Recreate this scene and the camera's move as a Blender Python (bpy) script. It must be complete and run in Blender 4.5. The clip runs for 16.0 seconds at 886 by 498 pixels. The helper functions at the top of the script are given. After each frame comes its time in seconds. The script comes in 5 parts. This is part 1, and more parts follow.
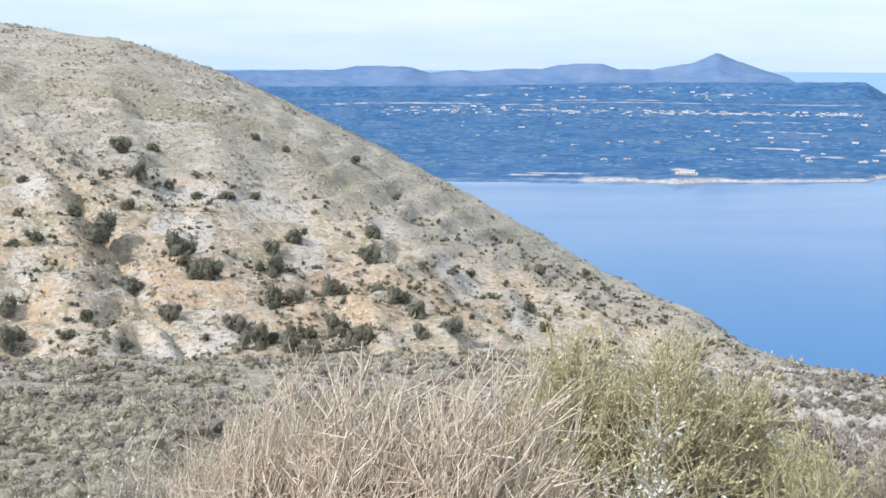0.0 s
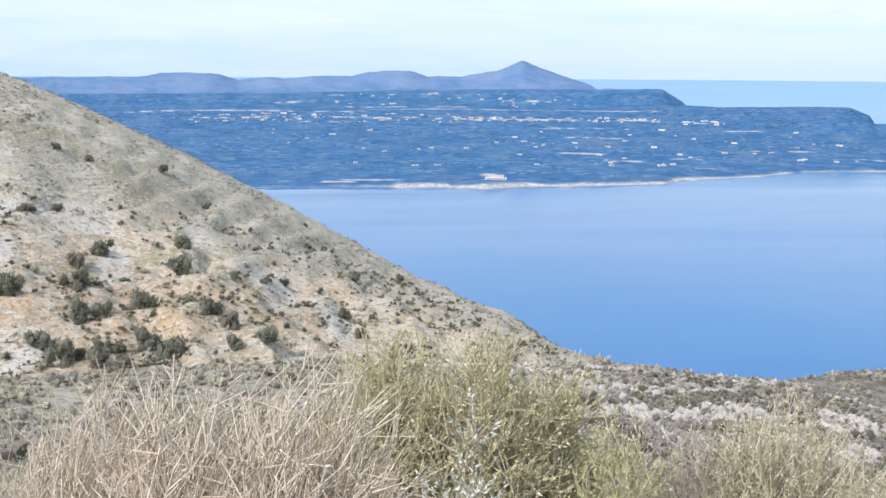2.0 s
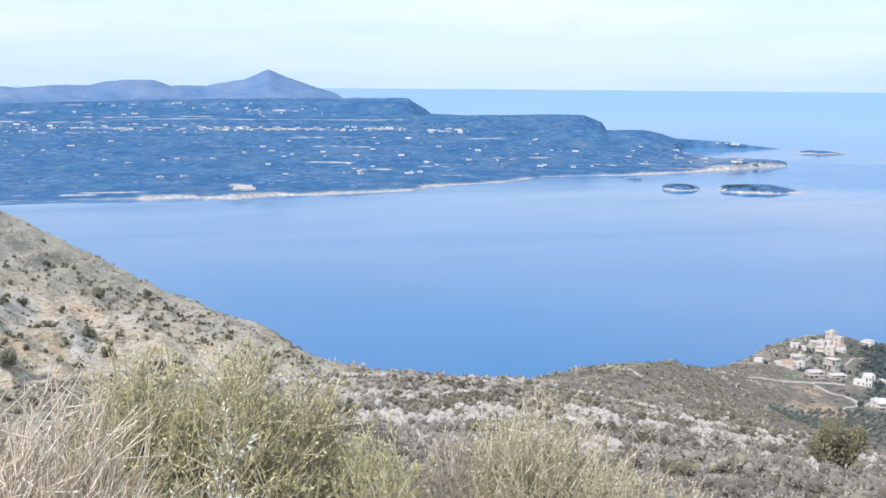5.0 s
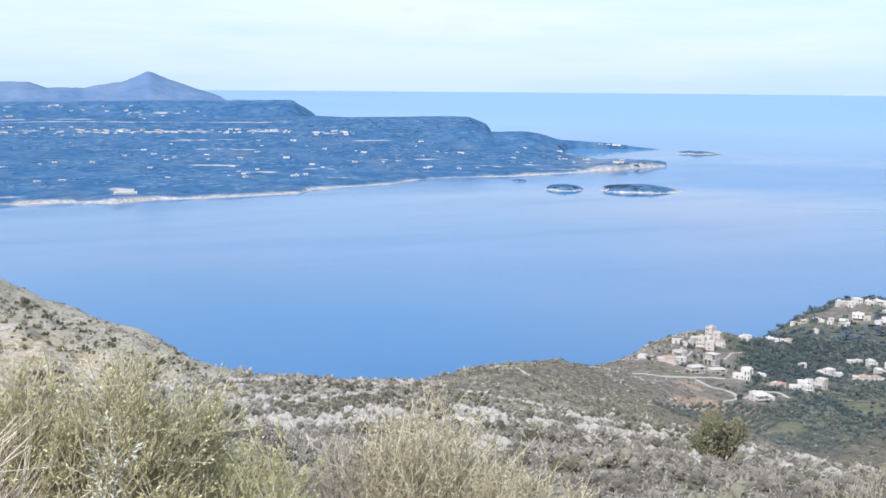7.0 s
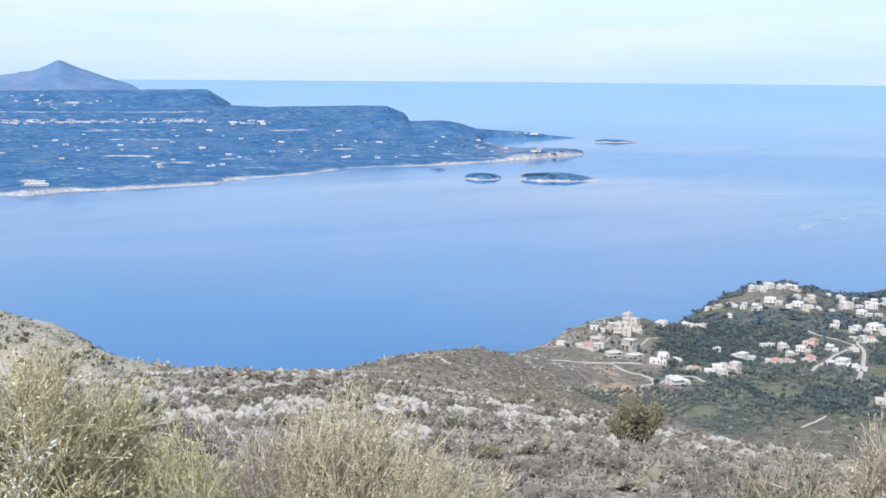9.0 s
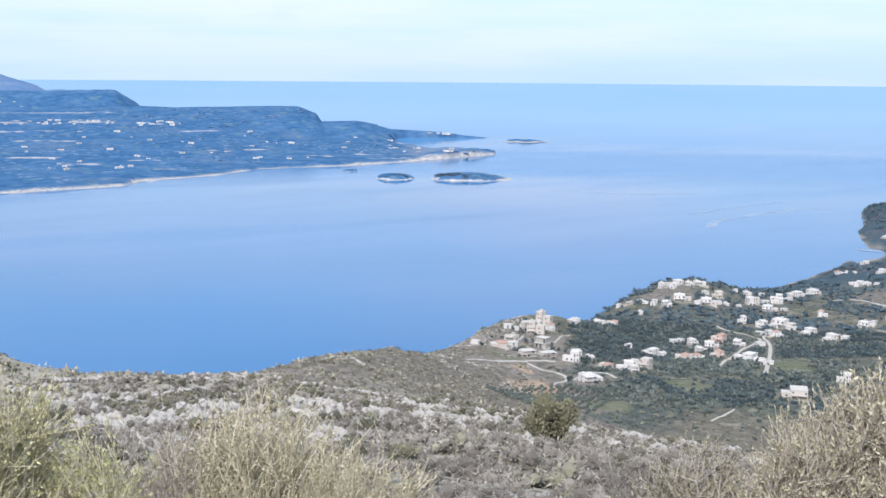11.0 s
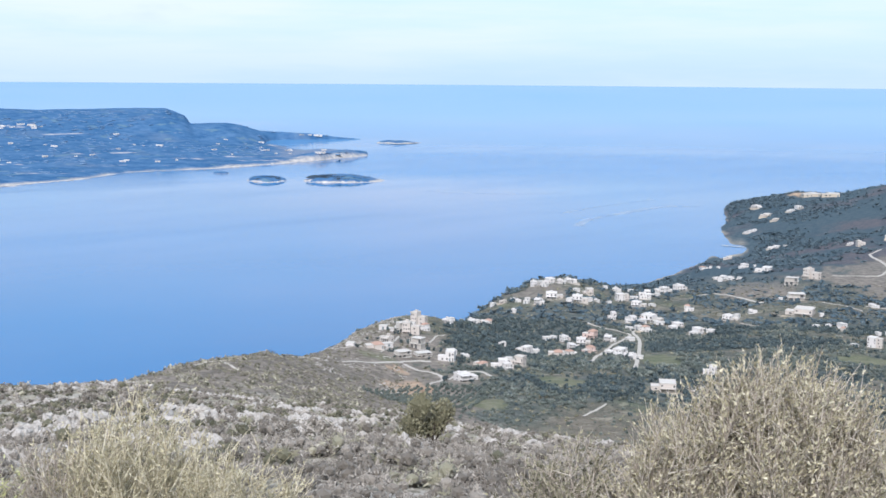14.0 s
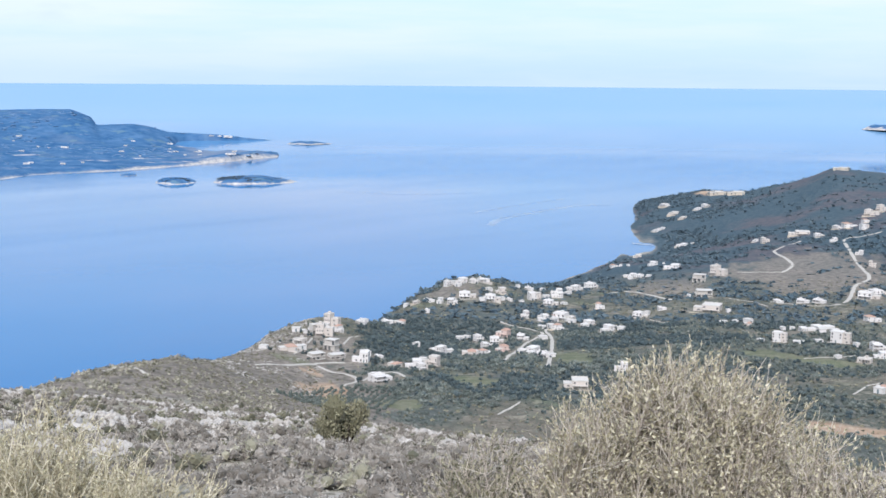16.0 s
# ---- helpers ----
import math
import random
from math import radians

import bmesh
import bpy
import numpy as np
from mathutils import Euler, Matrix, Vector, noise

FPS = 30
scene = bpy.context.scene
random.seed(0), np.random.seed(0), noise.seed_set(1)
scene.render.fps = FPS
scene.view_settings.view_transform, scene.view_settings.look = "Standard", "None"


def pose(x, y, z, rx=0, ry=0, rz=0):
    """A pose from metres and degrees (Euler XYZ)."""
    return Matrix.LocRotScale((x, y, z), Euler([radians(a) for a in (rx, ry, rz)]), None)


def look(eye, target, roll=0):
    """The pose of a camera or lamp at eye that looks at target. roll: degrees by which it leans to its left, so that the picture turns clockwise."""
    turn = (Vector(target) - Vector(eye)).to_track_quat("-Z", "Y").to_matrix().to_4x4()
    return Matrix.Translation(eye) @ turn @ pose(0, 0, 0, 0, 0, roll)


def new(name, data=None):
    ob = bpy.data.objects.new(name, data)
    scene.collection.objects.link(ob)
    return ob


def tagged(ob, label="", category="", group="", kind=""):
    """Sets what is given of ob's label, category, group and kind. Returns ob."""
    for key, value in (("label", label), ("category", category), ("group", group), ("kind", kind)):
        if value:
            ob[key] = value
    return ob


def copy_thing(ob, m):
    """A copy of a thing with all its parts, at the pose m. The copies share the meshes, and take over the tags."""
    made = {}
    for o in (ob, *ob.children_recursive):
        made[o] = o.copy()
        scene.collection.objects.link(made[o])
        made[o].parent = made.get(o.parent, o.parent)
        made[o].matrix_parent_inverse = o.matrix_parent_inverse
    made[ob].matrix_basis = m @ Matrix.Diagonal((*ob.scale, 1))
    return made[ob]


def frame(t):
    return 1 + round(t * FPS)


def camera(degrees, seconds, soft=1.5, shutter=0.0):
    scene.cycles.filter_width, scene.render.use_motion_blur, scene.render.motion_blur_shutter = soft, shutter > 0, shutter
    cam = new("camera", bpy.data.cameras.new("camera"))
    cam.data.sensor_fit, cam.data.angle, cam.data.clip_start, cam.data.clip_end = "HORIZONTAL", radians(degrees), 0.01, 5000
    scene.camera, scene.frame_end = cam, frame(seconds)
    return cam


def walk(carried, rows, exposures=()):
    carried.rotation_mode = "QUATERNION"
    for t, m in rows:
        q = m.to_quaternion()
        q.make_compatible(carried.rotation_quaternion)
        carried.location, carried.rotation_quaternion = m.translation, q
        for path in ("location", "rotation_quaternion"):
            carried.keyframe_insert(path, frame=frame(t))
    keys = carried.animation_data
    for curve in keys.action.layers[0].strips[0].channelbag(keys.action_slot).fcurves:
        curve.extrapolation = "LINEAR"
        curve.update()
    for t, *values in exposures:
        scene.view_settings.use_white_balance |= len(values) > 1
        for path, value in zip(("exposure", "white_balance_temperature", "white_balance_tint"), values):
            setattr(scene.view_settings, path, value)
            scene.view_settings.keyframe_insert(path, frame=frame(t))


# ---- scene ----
EYE = 237.0                      # height of the eye over the sea
cam = camera(40.89, 16.0, soft=1.6)
# seconds, turn to the right, tilt up, lean to the right (degrees); a tripod pan on one spot
ROWS = [
    (0.0, -0.00, -9.06, -0.25),
    (0.5, 3.07, -8.90, -0.32),
    (1.0, 5.18, -8.79, -0.30),
    (1.5, 7.22, -8.72, -0.33),
    (2.0, 9.07, -8.68, -0.38),
    (2.5, 11.10, -8.65, -0.35),
    (3.0, 12.97, -8.60, -0.41),
    (3.5, 14.90, -8.51, -0.39),
    (4.0, 17.02, -8.40, -0.40),
    (4.5, 19.14, -8.28, -0.38),
    (5.0, 21.14, -8.17, -0.42),
    (7.5, 27.57, -8.16, -0.44),
    (8.0, 28.48, -8.35, -0.44),
    (8.5, 29.52, -8.49, -0.44),
    (9.0, 30.56, -8.52, -0.45),
    (11.5, 35.82, -8.45, -0.46),
    (12.0, 36.87, -8.42, -0.44),
    (12.5, 37.94, -8.41, -0.44),
    (13.0, 38.96, -8.39, -0.47),
    (13.5, 39.93, -8.38, -0.47),
    (14.0, 40.91, -8.37, -0.46),
    (14.5, 41.89, -8.36, -0.49),
    (15.0, 42.95, -8.34, -0.44),
    (15.5, 44.09, -8.33, -0.48),
    (16.0, 45.15, -8.31, -0.48),
]
walk(cam, [(t, pose(0, 0, EYE, 0, 0, -yaw) @ pose(0, 0, 0, 90 + pitch) @ pose(0, 0, 0, 0, 0, -roll)) for t, yaw, pitch, roll in ROWS],
     exposures=((0.0, 0.1, 6300.0, 16.0), (5.0, 0.08, 6200.0, 16.0), (16.0, 0.03, 6050.0, 16.0)))

# ---------------------------------------------------------------- light
SUN_AZ, SUN_EL = -128.0, 40.0    # degrees clockwise from +y; behind the camera, to its left
sun = new("sun", bpy.data.lights.new("sun", "SUN"))
sun.data.energy, sun.data.angle, sun.data.color = 4.2, radians(1.5), (1.0, 0.95, 0.87)
_a, _e = radians(SUN_AZ), radians(SUN_EL)
sun.matrix_world = look((0, 0, 900), (-900 * math.sin(_a) * math.cos(_e), -900 * math.cos(_a) * math.cos(_e), 900 - 900 * math.sin(_e)))

world = bpy.data.worlds.new("sky")
scene.world = world
world.use_nodes = True


class Nodes:
    """Short-hand for building node trees."""

    def __init__(self, tree):
        self.tree = tree
        tree.nodes.clear()

    def add(self, kind, **kw):
        n = self.tree.nodes.new(kind)
        ins = kw.pop("ins", {})
        for k, v in kw.items():
            if k == "operation":
                n.operation = v
            elif k == "blend":
                n.data_type, n.blend_type = "RGBA", v
            elif k == "attribute":
                n.attribute_name = v
            elif k == "sky":
                n.sky_type = v
        for k, v in ins.items():
            self.put(n.inputs[k], v)
        return n

    def put(self, socket, v):
        if isinstance(v, bpy.types.NodeSocket):
            self.tree.links.new(v, socket)
        else:
            socket.default_value = (*v, 1.0) if isinstance(v, tuple) and len(v) == 3 and socket.type == "RGBA" else v

    def mix(self, f, a, b, blend="MIX"):
        n = self.add("ShaderNodeMix", blend=blend)
        for i, v in ((0, f), (6, a), (7, b)):
            self.put(n.inputs[i], v)
        return n.outputs[2]

    def math(self, op, a, b=0.0):
        n = self.add("ShaderNodeMath", operation=op)
        self.put(n.inputs[0], a)
        self.put(n.inputs[1], b)
        return n.outputs[0]

    def ramp(self, f, lo, hi, a=0.0, b=1.0):
        n = self.add("ShaderNodeMapRange", ins={0: f, 1: lo, 2: hi, 3: a, 4: b})
        return n.outputs[0]

    def noise(self, vec, scale, detail=4.0, rough=0.55):
        n = self.add("ShaderNodeTexNoise", ins={"Vector": vec, "Scale": scale, "Detail": detail, "Roughness": rough})
        return n.outputs["Fac"]

    def attr(self, name):
        return self.add("ShaderNodeAttribute", attribute=name).outputs["Fac"]

    def stretch(self, vec, sx, sy, sz):
        n = self.add("ShaderNodeVectorMath", operation="MULTIPLY")
        self.put(n.inputs[0], vec)
        n.inputs[1].default_value = (sx, sy, sz)
        return n.outputs[0]


def build_sky():
    w = Nodes(world.node_tree)
    sky = w.add("ShaderNodeTexSky", sky="NISHITA")
    sky.sun_disc, sky.sun_elevation, sky.sun_rotation = False, radians(SUN_EL), radians(SUN_AZ)
    sky.altitude, sky.air_density, sky.dust_density, sky.ozone_density = 200, 1.0, 1.5, 1.5
    way = w.add("ShaderNodeTexCoord").outputs["Generated"]
    sep = w.add("ShaderNodeSeparateXYZ", ins={0: way})
    # thin bright veil of high cloud in long level streaks, thinner close over the horizon
    band = w.noise(w.stretch(way, 1.6, 1.6, 16.0), 2.2, 5.0, 0.55)
    puff = w.noise(w.stretch(way, 5.0, 5.0, 16.0), 2.0, 4.0, 0.5)
    veil = w.math("MULTIPLY", w.ramp(band, 0.38, 0.62, 0.22, 0.97), w.ramp(sep.outputs[2], 0.0, 0.10, 0.30, 1.0))
    cloud = w.mix(w.ramp(puff, 0.60, 0.76, 0.0, 0.40), (6.9, 7.35, 7.6), (4.7, 5.4, 6.4))
    out = w.mix(veil, w.mix(0.72, sky.outputs[0], (4.9, 7.0, 8.2)), cloud)
    back = w.add("ShaderNodeBackground", ins={"Color": out, "Strength": 0.135})
    w.tree.links.new(back.outputs[0], w.add("ShaderNodeOutputWorld").inputs[0])


build_sky()

# ---------------------------------------------------------------- materials
MAT = {}


def material(name, rough=0.85, spec=0.3):
    """A new node material: (its nodes, its principled shader, the place in metres)."""
    m = bpy.data.materials.new(name)
    m.use_nodes = True
    n = Nodes(m.node_tree)
    sh = n.add("ShaderNodeBsdfPrincipled", ins={"Roughness": rough, "Specular IOR Level": spec})
    out = n.add("ShaderNodeOutputMaterial")
    n.tree.links.new(sh.outputs[0], out.inputs[0])
    pos = n.add("ShaderNodeNewGeometry").outputs["Position"]
    MAT[name] = m
    return n, sh, pos


def bump(n, sh, height, strength, distance):
    b = n.add("ShaderNodeBump", ins={"Strength": strength, "Distance": distance, "Height": height})
    n.put(sh.inputs["Normal"], b.outputs[0])


def make_scrubland():
    n, sh, p = material("scrubland", 0.95, 0.1)
    fine, mid, wide = n.noise(p, 1.1, 6, 0.65), n.noise(p, 0.16, 5, 0.6), n.noise(p, 0.022, 4)
    tiny = n.noise(p, 4.5, 4, 0.6)
    soil = n.mix(n.ramp(fine, 0.35, 0.65), (0.345, 0.32, 0.27), (0.56, 0.53, 0.47))
    herb = n.mix(n.ramp(mid, 0.35, 0.65), (0.30, 0.28, 0.21), (0.42, 0.39, 0.31))
    col = n.mix(n.ramp(n.math("ADD", fine, n.math("MULTIPLY", mid, 0.7)), 0.74, 0.96), soil, herb)
    stone = n.mix(n.ramp(tiny, 0.3, 0.7), (0.43, 0.40, 0.37), (0.62, 0.585, 0.545))
    col = n.mix(n.math("MULTIPLY", n.ramp(fine, 0.57, 0.63), n.ramp(wide, 0.40, 0.62, 0.25, 1.0)), col, stone)
    strata = n.noise(n.stretch(p, 0.25, 0.25, 1.0), 0.45, 5, 0.6)
    col = n.mix(n.ramp(strata, 0.53, 0.61, 0.0, 0.7), col, stone)
    col = n.mix(n.ramp(n.noise(n.stretch(p, 0.2, 0.2, 1.0), 0.8, 5, 0.65), 0.46, 0.38, 0.0, 0.55), col, (0.24, 0.225, 0.17))
    col = n.mix(n.math("MULTIPLY", n.attr("turf"), n.ramp(fine, 0.40, 0.60, 0.05, 0.6)), col, n.mix(n.ramp(mid, 0.35, 0.65), (0.20, 0.19, 0.095), (0.31, 0.285, 0.17)))
    col = n.mix(n.ramp(n.noise(p, 0.03, 5, 0.6), 0.50, 0.68, 0.0, 0.5), col, (0.235, 0.225, 0.155))
    col = n.mix(n.ramp(n.noise(p, 0.75, 3, 0.6), 0.56, 0.61, 0.0, 0.75), col, n.mix(n.ramp(mid, 0.35, 0.65), (0.17, 0.16, 0.115), (0.25, 0.225, 0.17)))
    col = n.mix(n.ramp(n.noise(n.stretch(p, 1, 1, 1.7), 1.05, 3, 0.6), 0.60, 0.64, 0.0, 0.85), col, n.mix(n.ramp(tiny, 0.3, 0.7), (0.46, 0.44, 0.405), (0.66, 0.635, 0.60)))
    # the bare face: ochre earth, pale limestone
    earth = n.mix(n.ramp(mid, 0.3, 0.7), (0.49, 0.355, 0.235), (0.58, 0.49, 0.385))
    big = n.noise(n.stretch(p, 1, 1, 1.6), 0.05, 6, 0.62)
    bare = n.mix(n.ramp(n.math("ADD", big, n.math("MULTIPLY", fine, 0.6)), 0.82, 0.94), earth, n.mix(n.ramp(tiny, 0.35, 0.65), (0.44, 0.41, 0.37), (0.68, 0.65, 0.61)))
    ledge = n.noise(n.stretch(p, 0.3, 0.3, 1.5), 0.42, 6, 0.65)
    bare = n.mix(n.ramp(ledge, 0.53, 0.60, 0.0, 0.85), bare, n.mix(n.ramp(tiny, 0.35, 0.65), (0.40, 0.37, 0.33), (0.66, 0.63, 0.59)))
    bare = n.mix(n.ramp(ledge, 0.44, 0.38, 0.0, 0.8), bare, (0.27, 0.23, 0.17))
    bare = n.mix(n.ramp(n.noise(p, 0.45, 5, 0.65), 0.47, 0.58), bare, herb)
    bare = n.mix(n.ramp(n.noise(p, 0.09, 5, 0.62), 0.54, 0.62, 0.0, 0.75), bare, n.mix(n.ramp(fine, 0.35, 0.65), (0.24, 0.215, 0.12), (0.38, 0.335, 0.215)))
    bare = n.mix(n.math("MULTIPLY", n.attr("rust"), n.ramp(n.math("ADD", fine, mid), 0.86, 1.12, 0.0, 0.75)), bare, n.mix(n.ramp(tiny, 0.35, 0.65), (0.49, 0.32, 0.185), (0.60, 0.455, 0.315)))
    chalk = n.mix(n.ramp(tiny, 0.35, 0.65), (0.42, 0.40, 0.37), (0.70, 0.675, 0.64))
    bare = n.mix(n.math("MULTIPLY", n.attr("chalk"), n.ramp(n.math("ADD", fine, big), 0.86, 1.04)), bare, chalk)
    bare = n.mix(n.ramp(n.noise(p, 0.8, 3, 0.6), 0.57, 0.62, 0.0, 0.7), bare, (0.20, 0.18, 0.125))
    bare = n.mix(n.ramp(n.noise(n.stretch(p, 1, 1, 1.6), 0.7, 4, 0.65), 0.56, 0.61, 0.0, 0.85), bare, n.mix(n.ramp(tiny, 0.3, 0.7), (0.45, 0.42, 0.385), (0.70, 0.67, 0.63)))
    col = n.mix(n.attr("face"), col, bare)
    # the valley: olive ground, grass, dry terraces
    grass = n.mix(n.ramp(n.noise(p, 0.035, 4), 0.40, 0.62), (0.14, 0.15, 0.12), (0.225, 0.205, 0.17))
    step = n.noise(n.stretch(p, 0.12, 0.12, 1.0), 0.9, 4, 0.6)
    grass = n.mix(n.ramp(step, 0.54, 0.62, 0.0, 0.75), grass, (0.36, 0.33, 0.265))
    grass = n.mix(n.ramp(n.noise(p, 0.02, 3), 0.55, 0.66, 0.0, 0.6), grass, (0.15, 0.185, 0.11))
    grass = n.mix(n.ramp(n.noise(p, 0.13, 5, 0.7), 0.45, 0.52, 0.0, 0.9), grass, n.mix(n.ramp(fine, 0.4, 0.6), (0.066, 0.076, 0.066), (0.12, 0.122, 0.10)))
    grass = n.mix(n.math("MULTIPLY", n.ramp(n.noise(p, 0.013, 4, 0.6), 0.50, 0.60), n.ramp(fine, 0.42, 0.58, 0.2, 0.7)), grass, (0.25, 0.205, 0.165))
    col = n.mix(n.attr("vale"), col, grass)
    col = n.mix(n.attr("moor"), col, n.mix(n.ramp(n.noise(p, 0.2, 6, 0.65), 0.40, 0.60), (0.15, 0.138, 0.12), (0.285, 0.25, 0.218)))
    # wooded ground, its green shifted bluer to paint the valley haze
    col = n.mix(n.math("MULTIPLY", n.attr("wood"), 0.85), col, n.mix(n.ramp(mid, 0.4, 0.6), (0.075, 0.094, 0.092), (0.13, 0.142, 0.135)))
    col = n.mix(n.math("MULTIPLY", n.attr("meadow"), n.ramp(fine, 0.35, 0.6, 0.3, 0.8)), col, n.mix(n.ramp(mid, 0.35, 0.65), (0.13, 0.16, 0.085), (0.20, 0.21, 0.135)))
    col = n.mix(n.attr("dry"), col, n.mix(n.ramp(mid, 0.35, 0.65), (0.36, 0.245, 0.17), (0.47, 0.37, 0.28)))
    col = n.mix(n.math("MULTIPLY", n.attr("yard"), n.ramp(n.noise(p, 0.25, 4, 0.6), 0.44, 0.56, 0.05, 0.7)), col, n.mix(n.ramp(fine, 0.35, 0.65), (0.23, 0.205, 0.17), (0.42, 0.385, 0.335)))
    # headland woods and heath, with distance haze painted in as bluer colours
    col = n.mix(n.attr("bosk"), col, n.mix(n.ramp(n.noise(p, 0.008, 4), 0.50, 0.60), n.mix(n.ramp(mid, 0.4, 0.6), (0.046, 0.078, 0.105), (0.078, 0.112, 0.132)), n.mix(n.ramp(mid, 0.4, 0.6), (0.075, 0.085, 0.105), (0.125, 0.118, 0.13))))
    col = n.mix(n.attr("cliff"), col, n.mix(n.ramp(fine, 0.4, 0.6), (0.22, 0.19, 0.15), (0.50, 0.46, 0.40)))
    n.put(sh.inputs["Base Color"], col)
    bump(n, sh, n.math("ADD", n.math("ADD", fine, mid), n.math("MULTIPLY", tiny, 0.4)), 0.75, 1.0)


def make_far_land():
    n, sh, p = material("hazed_far_land", 1.0, 0.0)
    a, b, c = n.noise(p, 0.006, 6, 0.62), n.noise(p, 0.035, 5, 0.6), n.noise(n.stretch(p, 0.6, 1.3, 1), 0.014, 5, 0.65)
    # distance haze is painted in: the land's colours are shifted to blue
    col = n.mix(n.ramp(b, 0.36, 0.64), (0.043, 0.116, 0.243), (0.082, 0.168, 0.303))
    # woods, heath and small pale fields, all in haze-tinted colours
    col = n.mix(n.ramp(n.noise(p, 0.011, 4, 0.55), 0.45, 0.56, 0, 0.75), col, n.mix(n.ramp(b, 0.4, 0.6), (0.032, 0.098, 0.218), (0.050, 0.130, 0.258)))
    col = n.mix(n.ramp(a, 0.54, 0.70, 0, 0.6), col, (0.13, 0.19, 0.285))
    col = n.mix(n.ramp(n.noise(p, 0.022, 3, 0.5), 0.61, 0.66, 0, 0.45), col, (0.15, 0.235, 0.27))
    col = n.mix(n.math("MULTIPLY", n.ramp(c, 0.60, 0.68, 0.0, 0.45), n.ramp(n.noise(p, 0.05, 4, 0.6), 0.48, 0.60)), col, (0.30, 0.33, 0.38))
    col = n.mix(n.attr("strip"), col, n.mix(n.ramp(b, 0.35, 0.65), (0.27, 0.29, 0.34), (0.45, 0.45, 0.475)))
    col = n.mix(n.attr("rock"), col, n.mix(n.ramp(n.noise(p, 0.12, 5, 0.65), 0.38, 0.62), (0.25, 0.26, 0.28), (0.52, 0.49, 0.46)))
    # the mountains get a paler blue, painting thicker haze over them
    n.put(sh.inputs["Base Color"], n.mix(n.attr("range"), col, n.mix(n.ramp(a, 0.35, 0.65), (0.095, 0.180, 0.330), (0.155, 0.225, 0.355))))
    bump(n, sh, b, 0.22, 4.0)


def make_sea():
    n, sh, p = material("sea", 0.2, 0.5)
    sh.inputs["IOR"].default_value = 1.22
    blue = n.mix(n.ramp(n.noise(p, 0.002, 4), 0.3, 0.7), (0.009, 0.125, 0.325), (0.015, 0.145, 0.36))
    # paler towards the horizon: haze and grazing sky reflection painted into the colour
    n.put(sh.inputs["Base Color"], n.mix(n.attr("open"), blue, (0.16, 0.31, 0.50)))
    slick = n.noise(n.stretch(p, 0.6, 2.2, 1), 0.0016, 5, 0.55)
    n.put(sh.inputs["Roughness"], n.ramp(slick, 0.35, 0.68, 0.05, 0.17))
    bump(n, sh, n.add("ShaderNodeTexNoise", ins={"Vector": p, "Scale": 0.5, "Detail": 3.0}).outputs["Fac"], 0.025, 0.6)


make_scrubland()
make_far_land()
make_sea()


def make_slick():
    n, sh, p = material("slick", 0.45, 0.5)
    n.put(sh.inputs["Base Color"], n.mix(n.ramp(n.noise(p, 0.02, 4), 0.35, 0.65), (0.34, 0.46, 0.60), (0.50, 0.58, 0.66)))
    n.put(sh.inputs["Alpha"], n.ramp(n.noise(p, 0.012, 5, 0.6), 0.30, 0.60, 0.06, 0.42))


make_slick()

# ---------------------------------------------------------------- the lie of the land
_lat = np.random.RandomState(7).rand(256, 256).astype(np.float64)


def vnoise(x, y):
    """Smooth value noise in 0..1 on arrays."""
    x, y = np.asarray(x, float), np.asarray(y, float)
    i, j = np.floor(x).astype(int), np.floor(y).astype(int)
    u, v = x - i, y - j
    u, v = u * u * (3 - 2 * u), v * v * (3 - 2 * v)
    a, b = _lat[i & 255, j & 255], _lat[(i + 1) & 255, j & 255]
    c, d = _lat[i & 255, (j + 1) & 255], _lat[(i + 1) & 255, (j + 1) & 255]
    return (a * (1 - u) + b * u) * (1 - v) + (c * (1 - u) + d * u) * v


def fbm(x, y, octaves=4):
    s, amp, tot = 0.0, 0.5, 0.0
    for k in range(octaves):
        s = s + amp * vnoise(x * 2 ** k + 17.3 * k, y * 2 ** k + 5.1 * k)
        tot += amp
        amp *= 0.5
    return s / tot - 0.5


def blend(az, knots, col):
    """A value along a crest or valley line, eased between its knots (bearing, ...)."""
    k = np.array([row[0] for row in knots], float)
    v = np.array([row[col] for row in knots], float)
    return np.interp(az, k, v)


def up(r, el):
    return EYE + r * np.tan(np.radians(el))


# lines of the land by bearing from the viewpoint: (bearing, distance, angle over the level)
BANK = [(-180, 20, 5), (-120, 20, 0), (-60, 20, -21), (-25, 20, -23), (70, 20, -23.5), (120, 20, -5), (180, 20, 5)]
SLOPE = [(-180, 50, 8), (-120, 50, 3), (-60, 60, -16), (-21, 62, -16.3), (2, 68, -17.2), (25, 72, -17.4), (43, 72, -18.9), (80, 70, -19.5), (120, 60, -2), (180, 50, 8)]
EDGE = [(-180, 75, 9), (-120, 88, 4), (-60, 100, -11), (-21, 119, -13.75), (-10, 138, -14.4), (2, 150, -14.55), (25, 175, -14.65), (29, 175, -15.3),
        (38.7, 162, -16.5), (43, 150, -17.3), (48.5, 144, -17.8), (80, 138, -18), (120, 112, 0), (180, 75, 9)]
DALE = [(-180, 162, 11), (-120, 188, 8), (-60, 188, -13), (-21, 188, -16.3), (2, 200, -16.9), (10, 212, -16.0), (17, 210, -14.75), (21, 210, -14.9), (25, 219, -15.4), (29, 244, -15.8),
        (35, 294, -15.9), (39, 375, -16.5), (43, 406, -17.4), (48, 412, -17.9), (80, 412, -18), (120, 250, 2), (180, 162, 11)]
